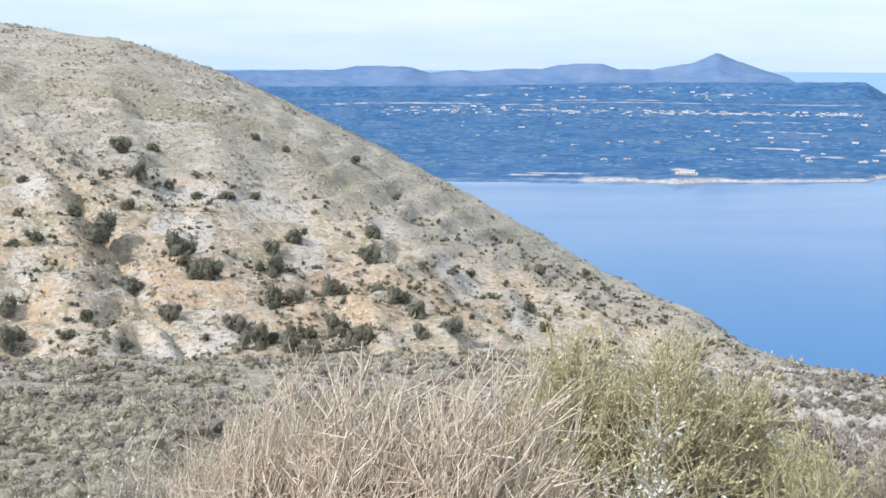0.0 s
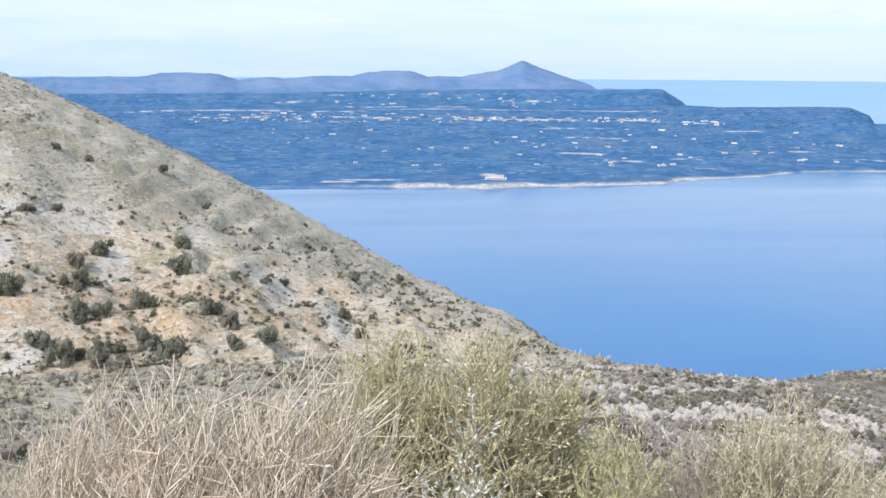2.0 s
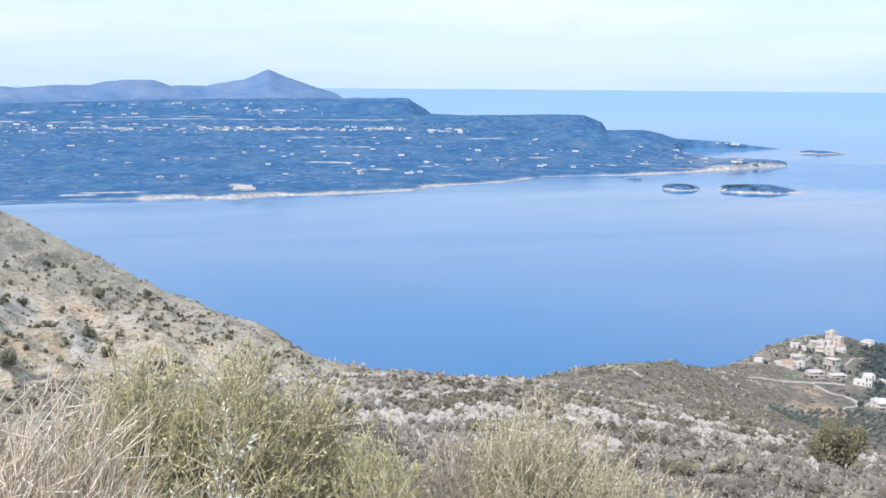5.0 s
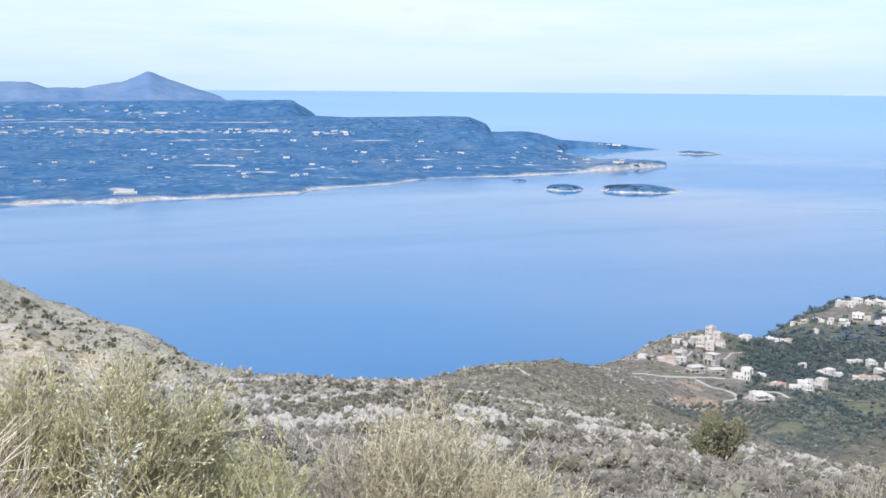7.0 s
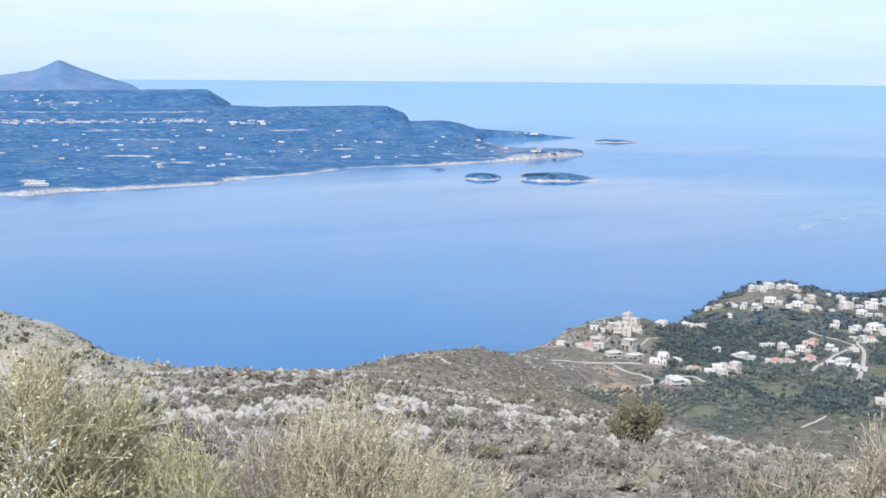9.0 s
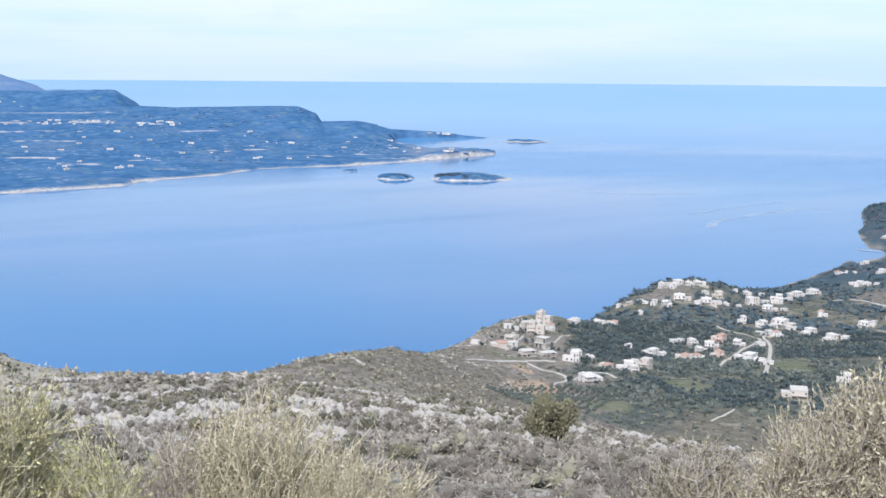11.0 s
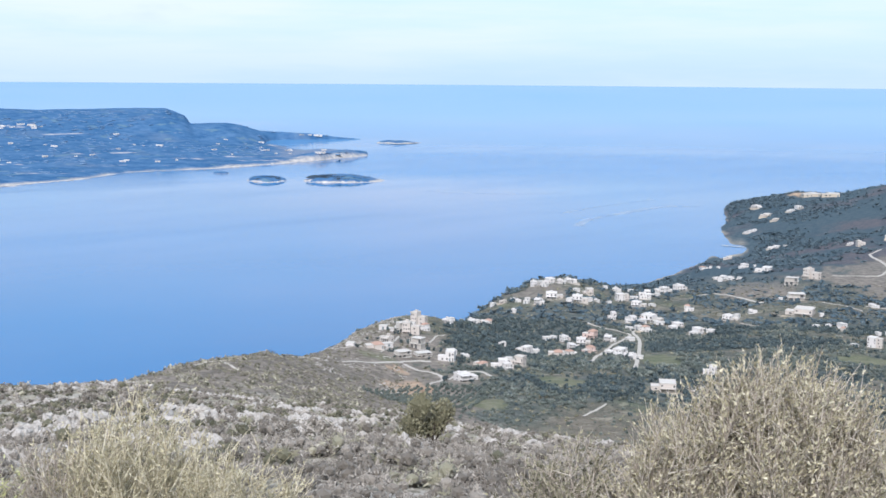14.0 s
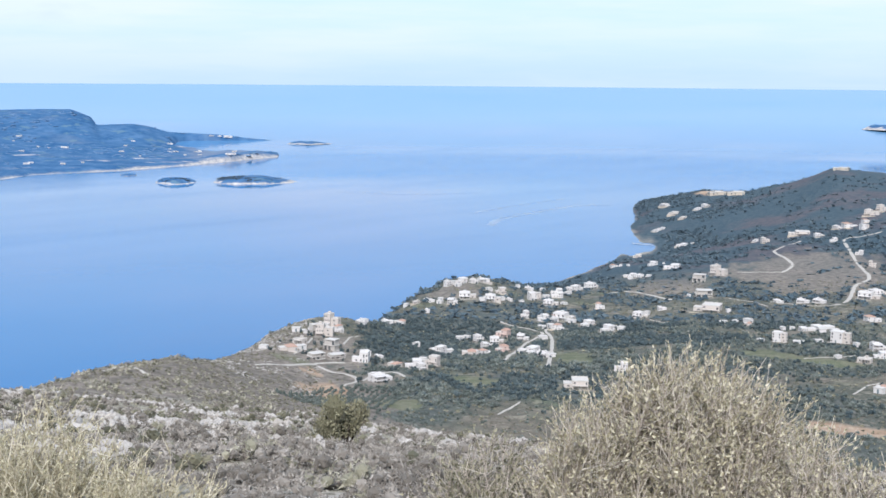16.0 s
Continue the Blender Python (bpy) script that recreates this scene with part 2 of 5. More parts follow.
CREST = [(-180, 375, 13), (-120, 400, 12), (-60, 425, 6), (-21, 412, 1.68), (-15.3, 406, 0.86), (-10.5, 400, -0.70), (-5, 390, -3.28), (0.4, 381, -5.97), (5.9, 369, -9.02), (9.6, 352, -10.8), (12, 338, -11.65),
         (14.5, 319, -13.15), (17.4, 300, -14.03), (21.3, 288, -14.4), (25.3, 328, -14.65), (27.7, 375, -13.95), (30, 419, -13.5), (32.4, 438, -13.28), (33.7, 452, -13.7), (36, 500, -14.3), (39, 550, -14.6), (80, 588, -14.4), (120, 412, 4), (180, 375, 13)]
SPUR = [(-180, 525, 12), (-120, 538, 12), (-60, 538, 2), (-21, 525, -4), (0, 500, -13), (12, 475, -21), (25, 500, -23), (31, 588, -18.5), (32.4, 596, -15.2), (33.2, 604, -14.0), (33.65, 610, -13.74), (34.5, 622, -13.52), (35.7, 655, -13.08), (36.8, 700, -12.33), (37.9, 730, -11.87), (39, 750, -11.62), (40.1, 765, -11.68),
        (42.3, 800, -12.0), (45, 838, -12.3), (50, 850, -12.2), (60, 875, -11.3), (80, 875, -11), (120, 562, 6), (180, 525, 12)]
KNOB = [(-180, 750, 10), (-120, 750, 9), (-60, 750, -9), (-21, 750, -20), (41, 950, -15), (42.3, 1000, -11.7), (43.9, 1038, -10.5), (45.5, 1062, -9.83), (46.9, 1075, -9.66), (49.3, 1100, -10.15), (52, 1125, -10.1), (55, 1188, -9.5),
        (60, 1250, -8.75), (66, 1262, -8.3), (80, 1250, -7.5), (120, 875, 4), (180, 750, 10)]
SHORE = [(-180, 1125, 6), (-120, 1125, 5), (-60, 1125, -14), (-21, 1125, -14), (44, 1225, -11.9), (47, 1262, -10.9), (49.7, 1368, -9.95), (51, 1412, -9.6), (52.5, 1505, -9.0), (53.8, 1638, -8.3), (55.3, 1688, -8.0), (57, 1662, -7.65), (59, 1612, -7.3), (62, 1562, -6.8),
         (66, 1562, -6.0), (80, 1562, -5.5), (120, 1250, 3), (180, 1125, 6)]
HEAD = [(-180, 2000, 3), (-120, 2000, 2), (-60, 2000, -8), (-21, 2000, -8), (50, 2000, -8), (53.7, 2062, -7.2), (54.25, 2075, -6.5), (54.8, 2075, -6.05), (57.4, 2062, -5.38), (59.7, 2050, -5.30), (61.5, 2025, -4.84), (63.4, 2000, -4.08), (65.6, 2000, -4.25),
        (75, 2000, -4.4), (120, 2000, 1), (180, 2000, 3)]
LINES = (BANK, SLOPE, EDGE, DALE, CREST, SPUR, KNOB, SHORE, HEAD)


# the gully down the face across the dale: distances and bearings
GULLY_R, GULLY_AZ = (215, 236, 257, 272, 286, 301, 330), (-12.0, -13.5, -15.2, -16.4, -17.4, -19.0, -21.0)


def ground(x, y, rough=True):
    """Height of the near land at x, y (arrays)."""
    x, y = np.asarray(x, float), np.asarray(y, float)
    r, az = np.hypot(x, y), np.degrees(np.arctan2(x, y))
    raw, az = az, az + 0.55 * fbm(x / 65, y / 65, 3) * np.clip((r - 1350) / 200, 0, 1)
    rs = [np.zeros_like(r)] + [blend(az, k, 1) for k in LINES] + [np.full_like(r, 2560.0), np.full_like(r, 3200.0)]
    zs = [np.full_like(r, EYE - 1.65)]
    for k, ri in zip(LINES, rs[1:]):
        zs.append(np.maximum(up(ri, blend(az, k, 2)), -18.0))
    zs += [np.full_like(r, -18.0), np.full_like(r, -24.0)]
    R, Z = np.stack(rs), np.stack(zs)
    d = (Z[1:] - Z[:-1]) / np.maximum(R[1:] - R[:-1], 1.0)
    # slopes that keep every crest a crest
    m = np.zeros_like(Z)
    m[0], m[-1] = d[0], d[-1]
    same = d[1:] * d[:-1] > 0
    m[1:-1] = np.where(same, 2 * d[1:] * d[:-1] / np.where(same, d[1:] + d[:-1], 1.0), 0.0)
    z = np.full_like(r, -20.0)
    for i in range(len(R) - 1):
        h = np.maximum(R[i + 1] - R[i], 1.0)
        t = np.clip((r - R[i]) / h, 0, 1)
        t2, t3 = t * t, t * t * t
        zi = (2 * t3 - 3 * t2 + 1) * Z[i] + (t3 - 2 * t2 + t) * h * m[i] + (3 * t2 - 2 * t3) * Z[i + 1] + (t3 - t2) * h * m[i + 1]
        z = np.where((r >= R[i]) & (r < R[i + 1]), zi, z)
    az = raw
    if rough:
        # gullies and ledges down the face of the hill across the dale
        face = np.clip((16 - az) / 8, 0, 1) * np.clip((az + 60) / 20, 0, 1) * np.clip((r - 190) / 25, 0, 1) * np.clip((375 - r) / 45, 0, 1)
        z = z + face * (7.0 * fbm(az * 0.33 + 0.012 * r, r / 95, 2) + 3.0 * fbm(x / 11, y / 11, 3))
        # beds of rock that step out of the slope, and a gully down it
        bed = z / 4.6 + 1.6 * fbm(x / 37, y / 37, 3)
        step = np.abs((bed % 1.0) - 0.5) * 2
        z = z + face * (0.35 + 1.3 * vnoise(x / 16, y / 16)) * (step - 0.5) * 2.2
        hill = np.clip((18 - az) / 6, 0, 1) * np.clip((r - 250) / 40, 0, 1) * np.clip((400 - r) / 20, 0, 1)
        z = z + hill * (1 - face) * (step - 0.5) * 0.45
        run = np.interp(r, GULLY_R, GULLY_AZ) + 0.5 * fbm(x / 15, y / 15, 2)
        z = z - 3.2 * np.exp(-((az - run) / 0.55) ** 2) * np.clip((r - 205) / 20, 0, 1) * np.clip((330 - r) / 20, 0, 1)
        amp = np.clip(r / 60.0, 0.10, 1.0)
        wet = np.clip((z + 6) / 12.0, 0.0, 1.0)
        z = z + wet * amp * (2.6 * fbm(x / 42.0, y / 42.0, 3) + 1.3 * fbm(x / 9.0 + 3, y / 9.0, 3))
    return z


def base(x, y):
    return float(ground(np.array([x]), np.array([y]))[0])


def polar(r, bearing):
    a = radians(bearing)
    return r * math.sin(a), r * math.cos(a)


def grid_mesh(name, X, Y, Z, mat, closed=False, attrs=None):
    """One sheet over a grid of places."""
    nr, na = X.shape
    idx = np.arange(nr * na).reshape(nr, na)
    if closed:
        idx = np.concatenate([idx, idx[:, :1]], 1)
    quads = np.stack([idx[:-1, :-1], idx[:-1, 1:], idx[1:, 1:], idx[1:, :-1]], -1).reshape(-1, 4)[:, ::-1]
    return raw_mesh(name, np.stack([X, Y, Z], -1).reshape(-1, 3), quads, mat, True, attrs)


def raw_mesh(name, verts, faces, mat, smooth=False, attrs=None):
    """A mesh object from arrays; all faces have the same number of corners."""
    verts, faces = np.asarray(verts, np.float32), np.asarray(faces, np.int32)
    me = bpy.data.meshes.new(name)
    n = faces.shape[1]
    me.vertices.add(len(verts))
    me.vertices.foreach_set("co", verts.ravel())
    me.loops.add(faces.size)
    me.loops.foreach_set("vertex_index", faces.ravel())
    me.polygons.add(len(faces))
    me.polygons.foreach_set("loop_start", np.arange(0, faces.size, n, dtype=np.int32))
    me.polygons.foreach_set("use_smooth", np.full(len(faces), smooth))
    for key, val in (attrs or {}).items():
        me.attributes.new(key, "FLOAT", "POINT").data.foreach_set("value", np.asarray(val, np.float32).ravel())
    me.update(calc_edges=True)
    me.materials.append(mat)
    return new(name, me)


# bare or mown places in the valley: x, y, half-width, half-depth
MEADOWS = [(360, 463, 11, 13), (404, 379, 11, 20), (331, 356, 13, 12), (525, 417, 12, 40), (619, 345, 14, 22), (622, 308, 20, 14)]
TURF = [(-76, 324, 26, 7), (-62, 331, 20, 6), (-110, 318, 14, 8), (-52, 244, 8, 6), (-20, 268, 14, 7), (-70, 236, 8, 8)]
RUST = [(-96, 292, 5, 6), (-63, 290, 4, 4), (-46, 331, 7, 4), (-55, 246, 6, 8), (-45, 241, 7, 7), (-26, 242, 9, 8), (-17, 245, 8, 8), (-78, 213, 6, 5), (-78, 226, 4, 6), (21, 298, 4, 5), (-23, 262, 9, 8), (-8, 262, 8, 6), (-88, 283, 5, 4), (4, 258, 7, 6)]
CHALK = [(-85, 289, 8, 6), (-68, 283, 10, 7), (-36, 307, 9, 8), (-47, 232, 7, 7), (2, 290, 6, 9), (-49, 298, 8, 6), (-83, 288, 7, 9), (-62, 285, 11, 10), (-42, 299, 9, 11), (-59, 269, 7, 6), (-33, 278, 5, 12), (-14, 301, 7, 7), (5, 286, 4, 14), (-45, 224, 4, 8), (-53, 222, 5, 9), (-94, 271, 5, 7), (19, 274, 3.5, 13), (-101, 294, 8, 5)]
DRY = [(327, 400, 11, 26), (355, 443, 6, 8), (970, 446, 14, 26), (1755, 1093, 40, 30), (450, 214, 16, 14)]
MOOR = [(1070, 556, 75, 150), (906, 611, 36, 70), (1490, 873, 50, 120), (372, 500, 62, 70), (330, 445, 60, 40), (290, 400, 42, 90), (212, 339, 75, 110), (720, 700, 26, 40)]


def patch(x, y, spots):
    """How far a place lies in one of the spots, 0..1; their depth runs away from the viewpoint."""
    m = np.zeros_like(x)
    for cx, cy, w, d in spots:
        q = math.hypot(cx, cy)
        u, v = ((x - cx) * cx + (y - cy) * cy) / q, ((x - cx) * cy - (y - cy) * cx) / q
        e = (u / d) ** 2 + (v / w) ** 2 + 2.0 * fbm(x / 12, y / 12, 4)
        m = np.maximum(m, np.clip((1.15 - e) / 0.3, 0, 1))
    return m


# the village: x, y, width, height of each house; lanes as points
SPUR_HOUSES = [
    (373, 485, 8.7, 4.4), (393, 500, 6.8, 4.5), (428, 530, 6.5, 8.1), (431, 525, 9.7, 9.7), (461, 554, 9.4, 10.3), (450, 534, 5.0, 5.8),
    (406, 489, 7.6, 8.3), (383, 474, 8.0, 4.3), (401, 459, 8.7, 7.2), (396, 473, 8.8, 2.9), (499, 570, 6.3, 3.6), (557, 609, 7.9, 3.5),
    (571, 611, 8.0, 4.0), (423, 469, 3.8, 2.3),
]
FRONT_HOUSES = [
    (368, 407, 10.4, 5.2), (411, 444, 6.5, 3.6), (418, 437, 8.6, 5.8), (417, 429, 5.7, 5.0), (436, 441, 7.4, 7.4), (510, 511, 8.6, 5.1),
    (519, 493, 8.5, 5.1), (589, 550, 7.3, 5.4), (565, 521, 6.4, 4.6), (528, 488, 7.7, 5.1), (610, 547, 9.7, 7.8), (538, 483, 6.9, 6.0),
    (582, 527, 9.3, 5.6), (534, 457, 10.9, 5.8), (520, 435, 6.5, 3.2), (602, 521, 7.6, 5.7), (694, 600, 6.5, 7.6), (695, 582, 8.6, 6.5),
    (708, 577, 8.7, 5.4), (780, 663, 11.0, 8.5), (825, 675, 10.1, 6.3), (762, 629, 11.8, 5.9), (664, 540, 8.1, 5.1),
]
KNOB_HOUSES = [
    (738, 727, 7.4, 6.2), (755, 729, 12.5, 6.2), (763, 719, 7.5, 4.5), (777, 721, 10.1, 4.5), (704, 671, 13.9, 6.9), (677, 662, 7.9, 5.6),
    (718, 655, 12.7, 6.9), (758, 683, 8.5, 7.3), (676, 685, 4.6, 3.2), (666, 693, 4.6, 3.2), (636, 649, 3.5, 3.9), (827, 709, 7.8, 3.9),
    (742, 658, 4.7, 2.8),
]
UPPER_HOUSES = [
    (864, 687, 12.1, 6.7), (886, 682, 13.8, 7.7), (776, 588, 7.5, 6.7), (809, 661, 10.0, 5.7), (709, 572, 15.0, 7.5), (696, 540, 10.9, 4.8),
    (673, 504, 10.4, 5.8), (750, 529, 11.4, 5.6), (790, 537, 6.6, 3.9), (795, 498, 20.6, 7.7), (959, 611, 12.5, 9.4), (1011, 622, 14.7, 13.1),
    (872, 551, 14.2, 8.5), (1074, 719, 16.0, 6.4), (1134, 787, 11.4, 6.8), (1357, 894, 13.4, 5.4), (1280, 912, 10.8, 6.0), (1131, 838, 9.7, 4.6),
    (976, 690, 9.9, 4.9), (988, 711, 10.0, 4.7), (430, 339, 11.3, 5.3), (490, 357, 6.7, 5.8), (513, 426, 4.6, 3.7),
]
EAST_HOUSES = [
    (677, 370, 8.5, 8.5), (745, 433, 4.7, 3.3), (757, 450, 3.4, 2.4), (873, 480, 8.2, 3.3), (882, 463, 9.6, 3.8), (891, 453, 9.6, 3.8),
    (712, 346, 12.0, 9.8), (701, 316, 9.5, 6.3), (668, 300, 8.0, 5.0), (644, 298, 7.8, 3.9), (749, 389, 10.4, 3.2), (762, 384, 14.1, 3.5),
    (819, 375, 11.1, 6.2), (937, 433, 17.0, 7.1), (969, 440, 14.6, 5.8), (558, 249, 5.0, 3.4), (1199, 568, 8.0, 6.6), (1128, 520, 6.8, 8.5),
]
RIDGE_HOUSES = [
    (1319, 703, 24.6, 6.2), (1301, 667, 12.1, 4.8), (1272, 635, 8.6, 5.9), (1274, 722, 10.1, 8.0), (1299, 750, 5.8, 4.9), (1356, 657, 16.6, 7.5),
    (1349, 668, 10.3, 5.0), (1339, 630, 10.2, 8.1), (1424, 661, 17.3, 9.5), (1450, 660, 13.1, 9.6), (1379, 647, 10.5, 5.0), (1656, 1124, 16.5, 5.5),
    (1579, 1058, 15.7, 6.3), (1595, 1024, 10.4, 5.2), (1547, 1019, 10.2, 5.1), (1615, 1022, 13.1, 5.3), (1500, 1025, 10.0, 5.0), (1492, 1029, 10.0, 5.0),
    (1721, 1071, 27.9, 7.8), (1730, 1040, 27.7, 7.8), (1789, 886, 21.9, 5.5),
]
LANES = [
    [(323, 446), (347, 450), (377, 464), (389, 458)],
    [(372, 459), (368, 442), (369, 430), (362, 417), (346, 409)],
    [(362, 414), (384, 426), (393, 424), (385, 407)],
    [(358, 492), (364, 485)],
    [(370, 476), (392, 495), (416, 518)],
    [(423, 499), (444, 518), (457, 525)],
    [(470, 389), (555, 457), (618, 509), (656, 546), (675, 557)],
    [(479, 429), (540, 473), (595, 510), (644, 539), (651, 567), (660, 594)],
    [(353, 319), (367, 325), (382, 332)],
    [(310, 354), (330, 367)],
    [(859, 643), (880, 637), (862, 598), (838, 559)],
    [(1040, 618), (1051, 584), (1065, 580), (1109, 596), (1152, 629), (1197, 667), (1233, 675), (1269, 674)],
    [(882, 437), (901, 438), (924, 444), (1010, 480), (1060, 491), (1152, 548), (1225, 592), (1282, 626), (1296, 612), (1322, 601)],
    [(874, 527), (844, 473)],
    [(506, 364), (548, 359), (574, 353)],
    [(619, 323), (664, 313)],
    [(437, 329), (456, 334)],
    [(528, 249), (559, 257), (573, 257)],
    [(872, 487), (869, 455), (882, 437)],
    [(735, 510), (731, 502), (729, 491)],
]


def cleared(x, y):
    """1 away from houses and lanes, 0 on them."""
    spots = [(h[0], h[1], 0.62 * h[2] + 0.8) for rows in (SPUR_HOUSES, FRONT_HOUSES, KNOB_HOUSES, UPPER_HOUSES, EAST_HOUSES, RIDGE_HOUSES) for h in rows]
    for lane in LANES:
        for (ax, ay), (bx, by) in zip(lane[:-1], lane[1:]):
            n = int(math.hypot(bx - ax, by - ay) / 4) + 1
            spots += [(ax + (bx - ax) * i / n, ay + (by - ay) * i / n, 3.6) for i in range(n)]
    m = np.ones_like(x)
    for cx, cy, d in spots:
        # the side towards the viewpoint stays open as well
        q = math.hypot(cx, cy)
        u, v = ((x - cx) * cx + (y - cy) * cy) / q, ((x - cx) * cy - (y - cy) * cx) / q
        m = np.where((np.abs(v) < d) & (u < d) & (u > -d * 1.7), 0.0, m)
    return m


# close dark woods and the planted grove
WOODS = [(505, 525, 32, 60), (600, 605, 55, 75), (445, 482, 20, 30), (660, 612, 35, 40), (595, 464, 55, 35), (700, 515, 50, 45), (415, 358, 50, 32), (914, 750, 60, 110), (650, 430, 45, 30), (760, 440, 40, 45), (520, 330, 40, 30)]
GROVE = [(318, 372, 25, 40)]


def vale_from(r):
    """The bearing past which the valley's green begins, by distance."""
    return np.interp(r, [330, 460, 540, 590, 700], [41.0, 38.6, 38.8, 37.5, 34.5])


def wooded(x, y):
    r, az = np.hypot(x, y), np.degrees(np.arctan2(x, y))
    m = np.clip((az - vale_from(r)) / 1.2, 0, 1) * np.clip((r - 310) / 50, 0, 1)
    m = m * np.maximum(np.clip((fbm(x / 60, y / 60, 3) + 0.16) * 5.0, 0.10, 1), 1.3 * patch(x, y, WOODS)) * (1 - patch(x, y, GROVE))
    m = m * (1 - 0.72 * np.clip((r - 1500) / 200, 0, 1) * np.clip((az - 58) / 2, 0, 1))
    return cleared(x, y) * m * (1 - 0.93 * patch(x, y, MEADOWS)) * (1 - 0.97 * patch(x, y, DRY)) * (1 - 0.8 * patch(x, y, MOOR))


def build_ground():
    az = np.radians(np.concatenate([np.arange(-26, 71, 0.19), np.arange(71, 334, 2.0)]))
    r = np.concatenate([[0.0], np.geomspace(1.2, 60, 50), np.geomspace(61, 500, 250), np.geomspace(505, 2600, 115)])
    A, R = np.meshgrid(az, r)
    X, Y = R * np.sin(A), R * np.cos(A)
    Z = ground(X, Y)
    deg = np.degrees(np.arctan2(X, Y))
    hill = np.clip((R - 180) / 25, 0, 1) * np.clip((16 - deg) / 8, 0, 1) * (R < 700)
    el = np.degrees(np.arctan2(Z - EYE, R))
    # bare ochre and limestone scree on the lower face of the hill across the dale
    top = np.interp(deg, [-45, -21, -8, 4, 12], [-3.4, -3.9, -6.2, -9.2, -12.8]) + 2.4 * fbm(X / 22, Y / 22, 3)
    face = hill * np.clip((top - el) / 1.0, 0, 1)
    vale = np.clip((deg - vale_from(R) + 0.6 + 4 * fbm(X / 20, Y / 20, 3)) / 1.2, 0, 1) * np.clip((R - 300) / 60, 0, 1)
    # trodden yards and low terraces round the houses
    yard, rag = np.zeros_like(R), fbm(X / 5, Y / 5, 3)
    for rows in (SPUR_HOUSES, FRONT_HOUSES, KNOB_HOUSES, UPPER_HOUSES, EAST_HOUSES):
        for hx, hy, hw, hh in rows:
            yard = np.maximum(yard, np.clip(1.6 - np.hypot(X - hx, (Y - hy)) / (hw * 0.85) + 1.4 * rag, 0, 1))
    wood = np.zeros_like(R)
    wood[vale > 0] = wooded(X[vale > 0], Y[vale > 0])
    meadow, dry, moor = patch(X, Y, MEADOWS), patch(X, Y, DRY), patch(X, Y, MOOR)
    # mask of the headland's painted haze tint, growing with distance
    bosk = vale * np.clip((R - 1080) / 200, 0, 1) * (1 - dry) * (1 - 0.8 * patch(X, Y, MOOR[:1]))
    cliff = np.clip((1.0 + 4 * fbm(X / 25, Y / 25, 3) - Z) / 1.5, 0, 1)
    moor = np.maximum(moor, 0.95 * patch(X, Y, GROVE))
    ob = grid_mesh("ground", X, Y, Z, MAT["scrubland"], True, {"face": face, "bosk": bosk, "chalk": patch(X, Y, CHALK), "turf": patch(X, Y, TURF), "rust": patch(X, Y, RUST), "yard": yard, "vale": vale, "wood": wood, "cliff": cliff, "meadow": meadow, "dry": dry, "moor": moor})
    return tagged(ob, "stony grey-green scrub hillside falling to the sea with a village valley", "hillside", kind="structure")


build_ground()

# ---- the far shore
F_SHORE = [(-30, 2430), (0.6, 2405), (7, 2372), (9.3, 2380), (11.2, 2346), (13, 2412), (15.3, 2431), (19.7, 2520), (20.4, 2635), (23.5, 2745), (26.1, 2921), (29.9, 3020), (32.9, 3138), (35, 3283), (36.7, 3423), (37.3, 3470), (37.45, 3900), (37.7, 5300)]
# crests one behind the other: (bearing, angle over the level), then distance and depth of the front by bearing
RANGE = [(-30, -0.6), (-5.4, -0.53), (-4.2, -0.34), (-3, -0.29), (-1.5, -0.36), (-0.66, -0.61), (0.7, -0.5), (1.5, -0.57), (2.8, -0.41), (4.6, -0.43), (5.4, -0.21), (6.2, -0.13), (7.5, -0.17), (8.3, -0.43), (9.9, -0.42), (10.4, -0.29), (11.5, -0.17),
         (12.3, 0.15), (12.8, 0.37), (13.4, 0.11), (14.2, -0.16), (15, -0.42), (15.8, -0.68), (16.5, -1.02), (17.2, -2.0), (40, -6)]
MESA = [(-30, -1.35), (0.7, -1.28), (6.7, -1.1), (12.6, -1.02), (16.6, -0.99), (19.4, -0.95), (20, -1.34), (20.5, -1.66), (21, -2.4), (40, -6)]
TABLE = [(-30, -2.3), (12.6, -2.02), (16.6, -1.91), (19.3, -1.8), (20.5, -1.66), (22, -1.72), (27.8, -1.65), (28.2, -1.8), (28.7, -2.01), (28.95, -2.45), (29.3, -3.2), (40, -6)]
TAIL = [(-30, -6), (22, -3.2), (24.7, -2.62), (27, -2.53), (29.1, -2.39), (30.6, -2.35), (31.1, -2.42), (32.1, -2.71), (32.9, -2.76), (34.3, -2.84), (35.6, -2.97), (36.8, -3.10), (37.4, -3.19), (40, -4)]
CRESTS = (
    (TAIL, [(-30, 3960), (31, 3960), (33, 3925), (40, 3915)], [(-30, 420), (31, 330), (33, 60), (37.4, 30), (40, 30)]),
    (TABLE, [(-30, 4150), (40, 4150)], [(-30, 200), (18, 260), (22, 620), (40, 500)]),
    (MESA, [(-30, 4500), (40, 4500)], [(-30, 430), (40, 430)]),
    (RANGE, [(-30, 4880), (40, 4880)], [(-30, 350), (40, 350)]),
)
PLAIN = [(-30, 3950, -2.05), (20, 3950, -2.02), (27, 3900, -2.65), (31, 3800, -3.1), (33, 3760, -3.42), (34.3, 3700, -3.60), (35.6, 3620, -3.60), (36.9, 3530, -3.72), (37.4, 3500, -3.85)]


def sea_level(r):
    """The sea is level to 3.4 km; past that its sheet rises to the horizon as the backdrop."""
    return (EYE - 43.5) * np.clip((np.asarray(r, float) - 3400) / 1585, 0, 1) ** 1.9


